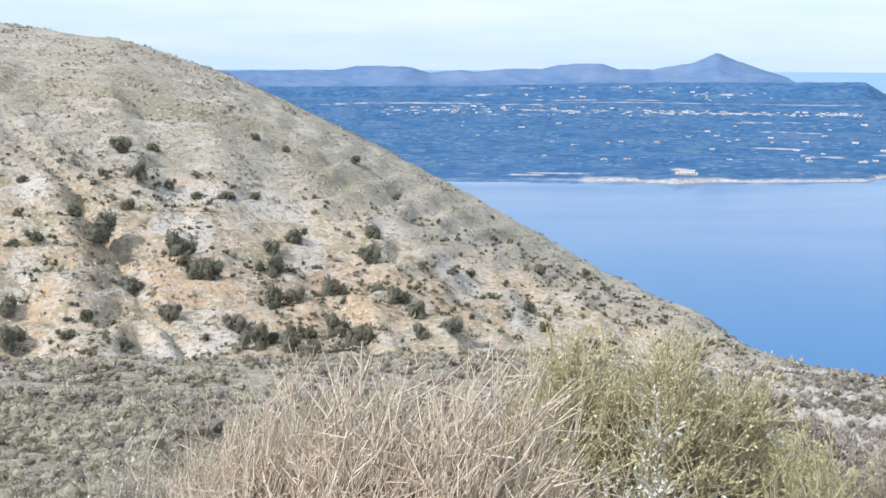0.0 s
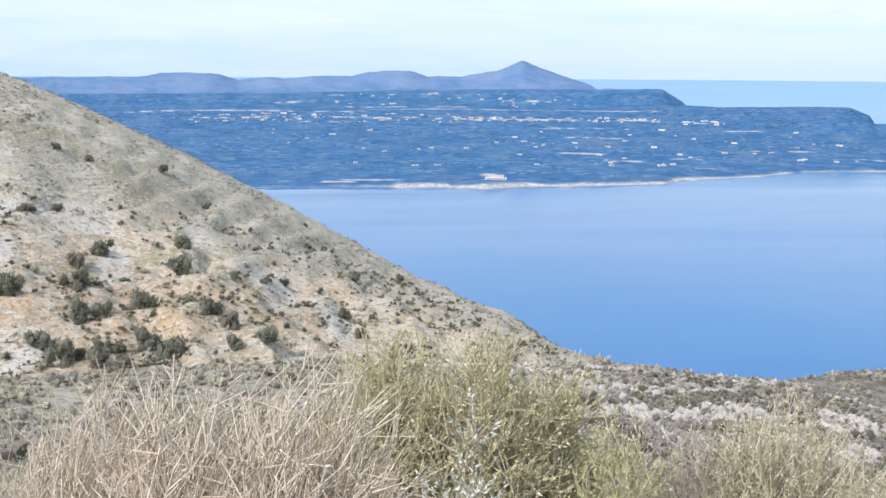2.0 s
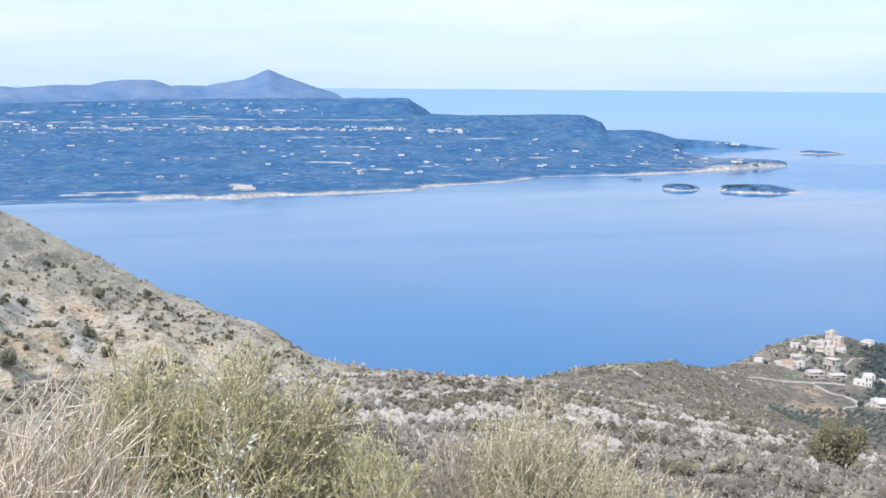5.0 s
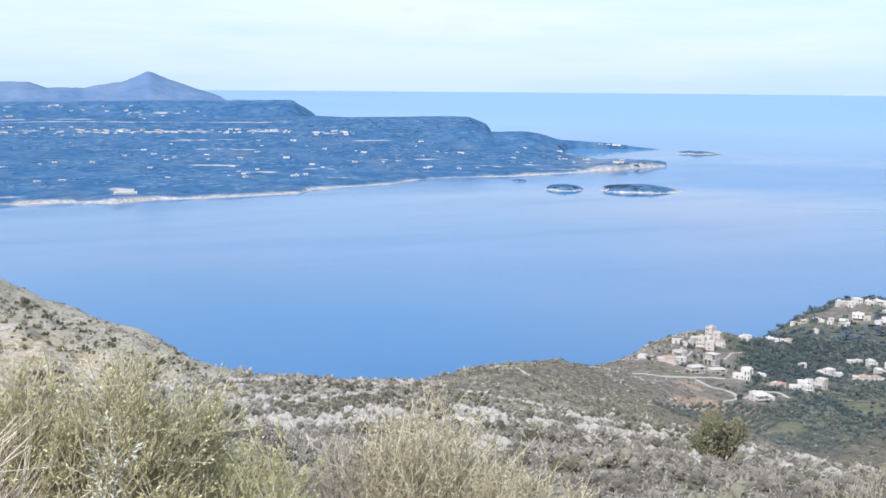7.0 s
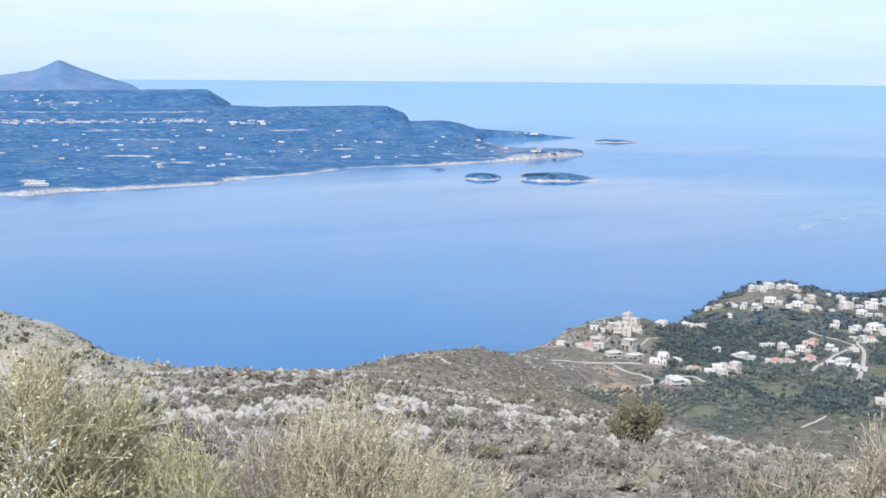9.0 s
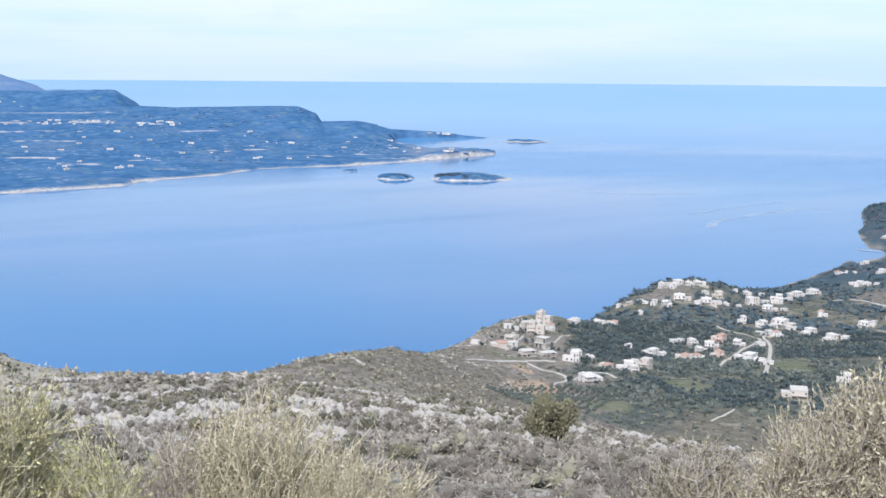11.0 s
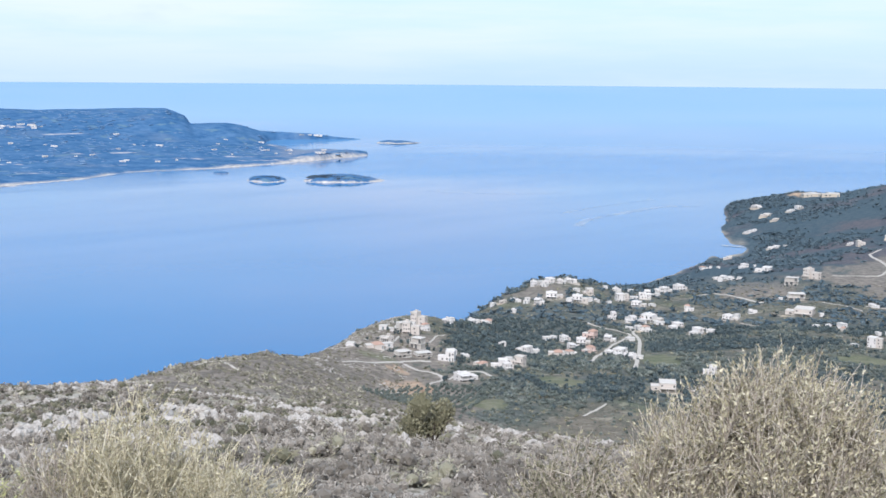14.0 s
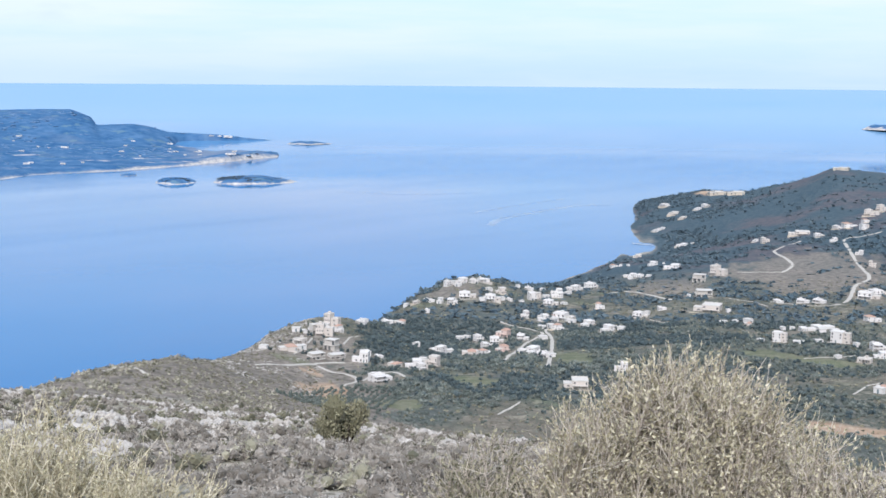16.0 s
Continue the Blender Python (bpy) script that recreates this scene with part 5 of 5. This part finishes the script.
def block(root, name, x0, y0, x1, y1, H, wall, roof):
    """One storeyed volume with its parapet or tiled roof; its foot reaches into the slope."""
    bm = bmesh.new()
    box(bm, x0, y0, -3.0, x1, y1, H)
    solid(name, bm, wall, root)
    bm = bmesh.new()
    if roof == "flat":
        for b in ((x0 - .12, y0 - .12, x1 + .12, y0 + .15), (x0 - .12, y1 - .15, x1 + .12, y1 + .12), (x0 - .12, y0 + .15, x0 + .15, y1 - .15), (x1 - .15, y0 + .15, x1 + .12, y1 - .15)):
            box(bm, b[0], b[1], H + 0.003, b[2], b[3], H + 0.55)
        box(bm, x0 + .15, y0 + .15, H + 0.003, x1 - .15, y1 - .15, H + 0.12)
        solid("roof", bm, "white_plaster" if wall == "white_plaster" else "roof_screed", root, "flat roof with a low parapet")
    else:
        hip(bm, x0, y0, x1, y1, H + 0.17, 1.7)
        solid("roof", bm, "roof_tile", root, "hipped terracotta tile roof")


def house(seed, floors, wall, roof, front="veranda"):
    """A house of stepped volumes about 12.8 m wide, with its front to -y."""
    rs = np.random.RandomState(seed)
    root = new("house")
    H, flip = 3.0 * floors, 1 if rs.rand() < 0.5 else -1
    mw, d = rs.uniform(6.0, 8.5), rs.uniform(7.0, 9.0)
    a, b = sorted((-6.4 * flip, (-6.4 + mw) * flip))
    block(root, "wall", a, -d / 2, b, d / 2, H, wall, roof)
    # the lower wing, set forward or back
    e, f = sorted(((-6.4 + mw + 0.003) * flip, 6.4 * flip))
    sy, wd, wh = rs.uniform(-1.8, 1.8), rs.uniform(4.5, 7.0), max(3.0 * (floors - 1), 2.3) if rs.rand() < 0.75 else H - 0.6
    block(root, "wing", e, sy - wd / 2, f, sy + wd / 2, wh, wall if rs.rand() < 0.7 else "cream_plaster", "flat")
    if roof == "flat" and seed % 2:
        bm = bmesh.new()
        q = a + rs.uniform(0.8, mw - 3.0)
        box(bm, q, 0.6, H + 0.123, q + 2.1, 2.8, H + 1.45)
        box(bm, q - 0.12, 0.48, H + 1.453, q + 2.22, 2.92, H + 1.6)
        solid("stair_head", bm, wall, root)
    for k in range(floors):
        z = 3.0 * k + 0.95
        spots = np.linspace(a + 1.1, b - 1.1, rs.randint(2, 4)) + rs.uniform(-0.3, 0.3)
        for i, x in enumerate(spots):
            if k == 0 and i == 1:
                bm = bmesh.new()
                box(bm, x - 0.6, -d / 2 - 0.06, 0.0, x + 0.6, -d / 2 + 0.02, 2.25, 0)
                box(bm, x - 0.48, -d / 2 - 0.08, 0.0, x + 0.48, -d / 2 - 0.055, 2.12, 1)
                solid("door", bm, ("roof_screed", "shutter_paint"), root)
            elif rs.rand() < 0.85:
                tall = rs.rand() < 0.3
                window(root, x, -d / 2, z - (0.75 if tall else 0), rs.uniform(0.8, 1.25), 2.0 if tall else 1.15, 0)
        window(root, a if flip > 0 else b, rs.uniform(-1.5, 1.5), z, 1.1, 1.2, -flip)
        if z + 1.4 < wh:
            window(root, (e + f) / 2 + rs.uniform(-0.6, 0.6), sy - wd / 2, z, 1.2, 1.1, 0)
            window(root, f if flip > 0 else e, sy, z, 1.0, 1.1, flip)
    if front == "veranda":
        dp = rs.uniform(1.8, 3.2)
        z = 2.75 if floors == 1 or rs.rand() < 0.5 else 5.75
        bm = bmesh.new()
        box(bm, a + 0.2, -d / 2 - dp, z, b - 0.1, -d / 2 - 0.003, z + 0.2)
        porch = solid("veranda", bm, wall, root, "shaded veranda on posts")
        for x in np.linspace(a + 0.4, b - 0.3, 3):
            bm = bmesh.new()
            box(bm, x - 0.14, -d / 2 - dp + 0.1, -3.0, x + 0.14, -d / 2 - dp + 0.38, z - 0.003)
            solid("post", bm, wall, porch)
        if z > 3:
            bm = bmesh.new()
            box(bm, a + 0.2, -d / 2 - dp - 0.1, 2.75, b - 0.1, -d / 2 - 0.003, 2.95)
            solid("balcony", bm, wall, root)
            bm = bmesh.new()
            box(bm, a + 0.2, -d / 2 - dp - 0.1, 2.953, b - 0.1, -d / 2 - dp, 3.8)
            solid("balustrade", bm, wall, root)
    if front != "none":
        bm = bmesh.new()
        dp = rs.uniform(3.5, 6.5)
        box(bm, -7.2, -d / 2 - dp, -4.5, 7.2, -d / 2 - 0.003, -0.25)
        box(bm, -7.2, -d / 2 - dp, -0.247, 7.2, -d / 2 - dp + 0.3, 0.55)
        solid("terrace", bm, "stone_wall" if rs.rand() < 0.6 else "track_gravel", root, "walled terrace in front of the house")
    return root


def carcass(seed, floors):
    """An unfinished concrete frame: slabs on columns, dark panels for the bays' shade and a few filled walls."""
    rs = np.random.RandomState(seed)
    root = new("house")
    bm = bmesh.new()
    box(bm, -5.6, -3.4, -3.0, 5.6, 4.2, 3.0 * floors - 0.25)
    solid("wall", bm, "raw_concrete", root)
    for k in range(floors + 1):
        bm = bmesh.new()
        cutback = 1.6 * (k == floors)
        box(bm, -6.4 + cutback, -4.8, 3.0 * k - 0.24, 6.4, 4.5, 3.0 * k)
        solid("slab", bm, "roof_screed", root)
    for k in range(floors):
        for x in np.linspace(-6.1, 6.1, 4):
            bm = bmesh.new()
            box(bm, x - 0.2, -4.7, 3.0 * k + 0.003, x + 0.2, -4.3, 3.0 * k + 2.757)
            solid("column", bm, "raw_concrete", root)
        for x in (-4.0, 0.0, 4.0):
            if rs.rand() < 0.8:
                # dark panel on the solid wall, painting the shade inside an open bay
                bm = bmesh.new()
                box(bm, x - 1.2, -3.46, 3.0 * k + 0.1, x + 1.2, -3.38, 3.0 * k + 2.4)
                solid("opening", bm, "window_glass", root, "dark unglazed opening")
    return root


def build_village():
    rs = np.random.RandomState(61)
    white, cream, pink = "white_plaster", "cream_plaster", "pink_plaster"
    kinds = {
        "low_white": (house(1, 1, white, "flat"), 3.4, "low white flat-roofed house in the valley village"),
        "low_plain": (house(2, 1, white, "flat", "none"), 3.4, "low white flat-roofed house of stepped blocks"),
        "low_cream": (house(3, 1, cream, "flat"), 3.4, "low cream house with a posted veranda"),
        "low_tile": (house(4, 1, cream, "hip", "none"), 4.6, "small cream house with an orange tiled roof"),
        "two_white": (house(5, 2, white, "flat"), 6.6, "white two-storey flat-roofed house with a veranda"),
        "two_step": (house(6, 2, white, "flat", "terrace"), 6.6, "white two-storey house stepping down to a lower wing"),
        "two_broad": (house(7, 2, white, "flat"), 6.6, "broad white two-storey house over a stone terrace"),
        "two_cream": (house(8, 2, cream, "flat"), 6.6, "cream two-storey flat-roofed house with a side wing"),
        "two_tile": (house(9, 2, white, "hip", "terrace"), 7.4, "white two-storey house with a tiled roof"),
        "two_pink": (house(10, 2, pink, "hip"), 7.4, "pinkish two-storey house with a tiled roof"),
        "tall_cream": (house(11, 3, cream, "flat", "veranda"), 9.6, "cream three-storey apartment block with balconies"),
        "tall_white": (house(12, 3, white, "flat", "terrace"), 9.6, "white three-storey flat-roofed apartment block"),
        "raw": (carcass(13, 2), 6.2, "unfinished grey concrete building on the hillside"),
        "stone": (house(14, 1, "stone_wall", "flat", "none"), 3.5, "plain ochre stone building with a flat roof"),
    }
    low = ("low_white", "low_plain", "low_cream", "low_white", "low_plain", "stone", "low_tile")
    two = ("two_white", "two_step", "two_broad", "two_cream", "two_tile", "two_white", "two_step")
    tall = ("tall_cream", "tall_white", "tall_cream")

    def settle(rows, group, choose=None, squeeze=0.84):
        for i, (x, y, w, h) in enumerate(rows):
            pick = choose(i) if choose else None
            if not pick:
                pick = low[rs.randint(7)] if h < 4.6 else two[rs.randint(7)] if h < 7.9 else tall[rs.randint(3)]
            proto, ph, label = kinds[pick]
            b = math.degrees(math.atan2(x, y))
            k = w / 12.8
            m = pose(x, y, base(x, y), 0, 0, -b + rs.uniform(-42, 42)) @ Matrix.Diagonal((k, max(k, 0.6) * rs.uniform(0.85, 1.1), h / ph * squeeze * 0.92, 1))
            tagged(copy_thing(proto, m), label, "house", group)

    shed = new("shed")
    bm = bmesh.new()
    box(bm, -2.4, -1.8, -2.0, 2.4, 1.8, 2.4)
    solid("wall", bm, "white_plaster", shed)
    bm = bmesh.new()
    box(bm, -2.6, -2.0, 2.403, 2.6, 2.0, 2.6)
    solid("roof", bm, "roof_screed", shed)
    bm = bmesh.new()
    box(bm, -0.5, -1.86, 0.0, 0.5, -1.79, 2.0)
    solid("door", bm, "shutter_paint", shed)
    for rows in (SPUR_HOUSES, FRONT_HOUSES, UPPER_HOUSES, EAST_HOUSES, KNOB_HOUSES):
        for x, y, w, h in rows:
            for _ in range(rs.randint(0, 3)):
                a, d = rs.uniform(0, 6.28), w * 0.6 + rs.uniform(4, 11)
                px, py, k = x + d * math.sin(a), y + d * math.cos(a), rs.uniform(0.7, 1.35)
                m = pose(px, py, base(px, py), 0, 0, rs.uniform(0, 360)) @ Matrix.Diagonal((k, k, rs.uniform(0.7, 1.2), 1))
                tagged(copy_thing(shed, m), "small white outbuilding beside a village house", "shed", "village outbuildings")
    for q in (*shed.children_recursive, shed):
        bpy.data.objects.remove(q)
    settle(SPUR_HOUSES, "houses on the near spur", lambda i: {3: "tall_cream", 4: "tall_cream", 6: "raw", 7: "raw", 9: "raw", 2: "raw"}.get(i))
    settle(FRONT_HOUSES, "houses of the village centre", lambda i: {1: "low_tile", 10: "two_pink", 6: "low_tile", 11: "two_pink"}.get(i))
    settle(KNOB_HOUSES, "houses on the wooded knoll")
    settle(UPPER_HOUSES, "houses of the upper village", lambda i: {10: "raw", 11: "tall_cream", 12: "raw"}.get(i))
    settle(EAST_HOUSES, "houses on the valley's far side")
    settle(RIDGE_HOUSES, "houses on the ridge and headland", lambda i: "stone" if i in (18, 19, 20) else None)
    for proto, _, _ in kinds.values():
        for q in (*proto.children_recursive, proto):
            bpy.data.objects.remove(q)


def ribbon(name, pts, width, mat, label, category, rise=0.3, level=None):
    """A lane laid over the ground along eased points."""
    p = np.array(pts, float)
    t = np.arange(len(p))
    n = max(int(np.sum(np.linalg.norm(np.diff(p, axis=0), axis=1)) / 3.0), 6)
    s = np.linspace(0, len(p) - 1, n)
    i = np.clip(s.astype(int), 0, len(p) - 2)
    f = (s - i)[:, None]
    g = np.gradient(p, axis=0) if len(p) > 2 else np.repeat(p[1:] - p[:1], 2, 0)
    c = (2 * f ** 3 - 3 * f ** 2 + 1) * p[i] + (f ** 3 - 2 * f ** 2 + f) * g[i] + (3 * f ** 2 - 2 * f ** 3) * p[i + 1] + (f ** 3 - f ** 2) * g[i + 1]
    d = np.gradient(c, axis=0)
    d /= np.linalg.norm(d, axis=1)[:, None] + 1e-9
    side = np.stack([-d[:, 1], d[:, 0]], 1)
    wd = width * (0.85 + 0.3 * vnoise(c[:, 0] / 9, c[:, 1] / 9))[:, None]
    cols = np.stack([c + side * wd * k for k in (-0.5, -0.17, 0.17, 0.5)], 1)
    z = ground(cols[..., 0], cols[..., 1]) + rise if level is None else np.full(cols.shape[:2], level)
    z[:, (0, 3)] -= 0.25 if level is None else 0.0
    ob = grid_mesh(name, cols[..., 0], cols[..., 1], z, MAT[mat])
    return tagged(ob, label, category, kind="structure")


SPUR_PATH = [(172, 313), (188, 327), (185, 315), (183, 305)]


def build_lanes():
    for k, pts in enumerate(LANES + [SPUR_PATH]):
        ribbon("road", pts, 1.3 if k == len(LANES) else 1.2 if len(pts) < 4 else 2.4 if k < 10 else 3.6, "track_gravel", "pale gravel lane winding through the valley", "road")


def build_grove():
    rs = np.random.RandomState(71)
    made = [tree("olive_tree", (-400 - 9 * k, -60, base(-400 - 9 * k, -60)), 1.0, 1.0, MAT["olive_leaf"], rs, 110, "small round olive tree in a planted row", "tree", 0.12, 0.15) for k in range(3)]
    cx, cy = GROVE[0][:2]
    q = math.hypot(cx, cy)
    for i in range(14):
        for j in range(12):
            u, v = (i - 6.5) * 5.6 + rs.normal() * 0.5, (j - 5.5) * 3.5 + rs.normal() * 0.35 + (i - 6.5) * 1.3
            x, y = cx + (u * cx + v * cy) / q, cy + (u * cy - v * cx) / q
            s = rs.uniform(1.7, 2.5)
            tagged(copy_thing(made[(i + j) % 3], pose(x, y, base(x, y) - 0.1, 0, 0, rs.uniform(0, 360)) @ Matrix.Diagonal((s, s, s * 0.85, 1))), group="olive grove in rows")
    for o in made:
        for z in (*o.children_recursive, o):
            bpy.data.objects.remove(z)


build_village()
build_lanes()
build_grove()

# ---------------------------------------------------------------- across the bay
def far_house(w, d, h, wall, tiled):
    root = new("far_house")
    bm = bmesh.new()
    box(bm, -w / 2, -d / 2, -3, w / 2, d / 2, h)
    solid("wall", bm, wall, root)
    bm = bmesh.new()
    if tiled:
        hip(bm, -w / 2, -d / 2, w / 2, d / 2, h + 0.17, 2.0)
        solid("roof", bm, "roof_tile", root)
    else:
        box(bm, -w / 2 - 0.2, -d / 2 - 0.2, h + 0.003, w / 2 + 0.2, d / 2 + 0.2, h + 0.7)
        solid("roof", bm, "white_plaster", root)
    bm = bmesh.new()
    box(bm, -0.32 * w, -d / 2 - 0.05, h * 0.35, 0.2 * w, -d / 2 + 0.02, h * 0.35 + 1.4)
    solid("window", bm, "window_glass", root)
    return root


def build_far_town():
    rs = np.random.RandomState(81)
    kinds = [(far_house(12, 9, 6, "roof_screed", False), "white house far across the bay"), (far_house(15, 9, 4.5, "cream_plaster", False), "cream flat-roofed house far across the bay"), (far_house(18, 10, 7, "white_plaster", False), "white block far across the bay")]
    # bearing span, span of the angle over the level, how many
    for a0, a1, e0, e1, n in ((9.5, 19.5, -2.52, -2.34, 90), (-3, 9.5, -2.62, -2.2, 75), (3, 16, -1.85, -1.25, 28), (12, 21, -4.6, -2.8, 30), (20.4, 22.3, -2.6, -2.42, 22), (0, 12, -5.2, -2.8, 16), (22, 33, -4.2, -2.8, 22), (32.2, 35.2, -3.85, -3.62, 18)):
        for _ in range(n):
            a, e = rs.uniform(a0, a1), rs.uniform(e0, e1)
            far = np.linspace(2350, 4700, 500)
            zs = far_ground(far * math.sin(radians(a)), far * math.cos(radians(a)))
            seen = np.where((zs - EYE > far * math.tan(radians(e))) & (zs > sea_level(far) + 4))[0]
            if not len(seen):
                continue
            r, z = float(far[seen[0]]), float(zs[seen[0]])
            x, y = polar(r, a)
            proto, label = kinds[rs.randint(3)]
            k = rs.uniform(0.35, 0.8)
            tagged(copy_thing(proto, pose(x, y, z, 0, 0, -a + rs.uniform(-30, 30)) @ Matrix.Diagonal((k * rs.uniform(0.9, 1.6), k, k * 0.72, 1))), label, "house", "houses on the far shore")
    for proto, _ in kinds:
        for q in (*proto.children_recursive, proto):
            bpy.data.objects.remove(q)
    # the long white building on the waterfront
    x, y = polar(2440, 11.6)
    z = float(far_ground(np.array([x]), np.array([y]))[0])
    root = tagged(empty("waterfront_building", (x, y, z), -11.6), "long white waterfront building with a stepped upper floor", "building")
    bm = bmesh.new()
    box(bm, -22, -7, -6, 22, 7, 5)
    solid("wall", bm, "white_plaster", root)
    bm = bmesh.new()
    box(bm, -14, -5, 5.003, 16, 6, 9)
    solid("upper_floor", bm, "white_plaster", root)
    bm = bmesh.new()
    box(bm, -15, -6, 9.003, 17, 7, 9.7)
    solid("roof", bm, "white_plaster", root)
    for x in np.linspace(-18, 18, 9):
        bm = bmesh.new()
        box(bm, x - 1.2, -7.06, 1.2, x + 1.2, -6.98, 3.6)
        solid("window", bm, "window_glass", root)


def islet(bearing, dist, width, depth, height, seed, label, trees=True, tail=0.0):
    """A rocky islet, higher away from the viewpoint's left; tail: a low spit of rock at its end."""
    rs = np.random.RandomState(seed)
    x0, y0 = polar(dist, bearing)
    z0 = float(sea_level(dist))
    root = tagged(empty("islet", (x0, y0, z0), -bearing), label, "islet")
    a, s = np.linspace(0, 2 * np.pi, 145)[:-1], np.concatenate([np.linspace(0.0, 0.80, 12), [0.85, 0.89, 0.93, 0.97, 1.0, 1.05]])
    A, S = np.meshgrid(a, s)
    edge = 1 + 0.55 * fbm(np.cos(A) * 2.1 + seed, np.sin(A) * 2.1, 4) + 0.10 * fbm(np.cos(A) * 9 + seed, np.sin(A) * 9, 3) + tail * np.exp(-(A / 0.22) ** 2) + tail * np.exp(-((A - 2 * np.pi) / 0.22) ** 2)
    X, Y = np.cos(A) * S * edge * width / 2, np.sin(A) * S * edge * depth / 2
    prof = np.interp(S, [0, 0.45, 0.80, 0.85, 0.89, 0.93, 0.97, 1.0, 1.05], [1.0, 0.92, 0.62, 0.50, 0.34, 0.22, 0.10, 0.02, -0.2])
    low = np.clip(1.25 - np.maximum(X / width, 0) * 1.9 * (tail > 0), 0.12, 1)
    Z = height * prof * low * (1 + 0.9 * fbm(X / width * 7 + seed, Y / width * 7, 3) * (S < 0.98))
    rock = np.clip((height * (0.26 + 0.7 * fbm(X / 14, Y / 14, 3)) - Z) / (height * 0.10), 0, 1)
    # islet rock shares the haze-blue colours of the far land
    part("rock", grid_mesh("rock", X, Y, Z, MAT["hazed_far_land"], True, {"rock": rock, "strip": rock * 0, "range": rock * 0}), root, "pale rocky shore under dark scrub")
    if trees:
        n = int(width * 5)
        q, f = np.sqrt(rs.rand(n)) * 0.82, rs.uniform(0, 2 * np.pi, n)
        P = np.stack([np.cos(f) * q * width / 2, np.sin(f) * q * depth / 2, height * np.interp(q, [0, 0.45, 0.80], [1.0, 0.92, 0.62])], 1)
        P[:, 2] *= np.clip(1.25 - np.maximum(P[:, 0] / width, 0) * 1.9 * (tail > 0), 0.12, 1) * 0.85
        P = P[fbm(P[:, 0] / 16, P[:, 1] / 16, 2) > -0.14]
        lump = [leaf_clump(14, 0.46, rs, 3, 0.7) for _ in range(3)]
        o = scatter("foliage", lump, P, rs.uniform(1.2, 3.0, len(P)), MAT["hazed_islet_leaf"], rs, (0.6, 1.0))
        o.parent = root
    return root


def build_islets():
    islet(32.43, 2660, 84, 85, 9.5, 3, "small round dark islet in the bay")
    islet(35.95, 2665, 184, 135, 12, 5, "long dark wooded islet with pale rocky edges", True, 0.16)
    islet(30.3, 2862, 40, 40, 4, 7, "tiny dark rock islet near the far shore", False)
    islet(38.6, 3845, 125, 70, 7, 9, "low dark islet off the far point", False, 0.2)
    islet(66.6, 4330, 330, 150, 17, 11, "low distant island on the open sea", False)


def build_pier():
    p, q = polar(1712, 54.25), polar(1700, 55.3)
    ribbon("pier", [p, ((p[0] + q[0]) / 2, (p[1] + q[1]) / 2), q], 3.0, "raw_concrete", "short dark concrete pier at the village shore", "pier", level=0.8)


def build_slick():
    for row, w in (((47.4, 1885), (48.0, 1980), (49.9, 2102), (51.5, 2199), (53.1, 2225)), 16), (((46.6, 2060), (48.5, 2180), (51.0, 2330)), 9), (((40.0, 2430), (43.5, 2380), (47.0, 2420)), 10):
        ribbon("sea_slick", [polar(d, b) for b, d in row], w, "slick", "pale streak of smooth water on the bay", "slick", level=0.15)


def build_far_woods():
    rs = np.random.RandomState(91)
    lump = []
    for _ in range(6):
        v, f = ico(2)
        v = v * (1 + 0.5 * (rs.rand(len(v), 1) - 0.5)) * (1.0, rs.uniform(0.6, 1.0), 1.0)
        v[:, 2] = np.maximum(v[:, 2], -0.2)
        lump.append((v, f, rs.uniform(-0.2, 0.2, len(v))))
    r = np.sqrt(rs.uniform(2420 ** 2, 4050 ** 2, 7000))
    a = np.radians(rs.uniform(-13, 36.5, 7000))
    x, y = r * np.sin(a), r * np.cos(a)
    z = far_ground(x, y)
    keep = (z > sea_level(r) + 9) & (fbm(x / 130, y / 130, 3) > -0.04)
    P = np.stack([x, y, z - 1.0], 1)[keep]
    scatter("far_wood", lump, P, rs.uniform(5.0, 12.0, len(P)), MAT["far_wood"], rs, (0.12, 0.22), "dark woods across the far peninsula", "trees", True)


build_far_woods()
build_far_town()
build_slick()
build_islets()
build_pier()
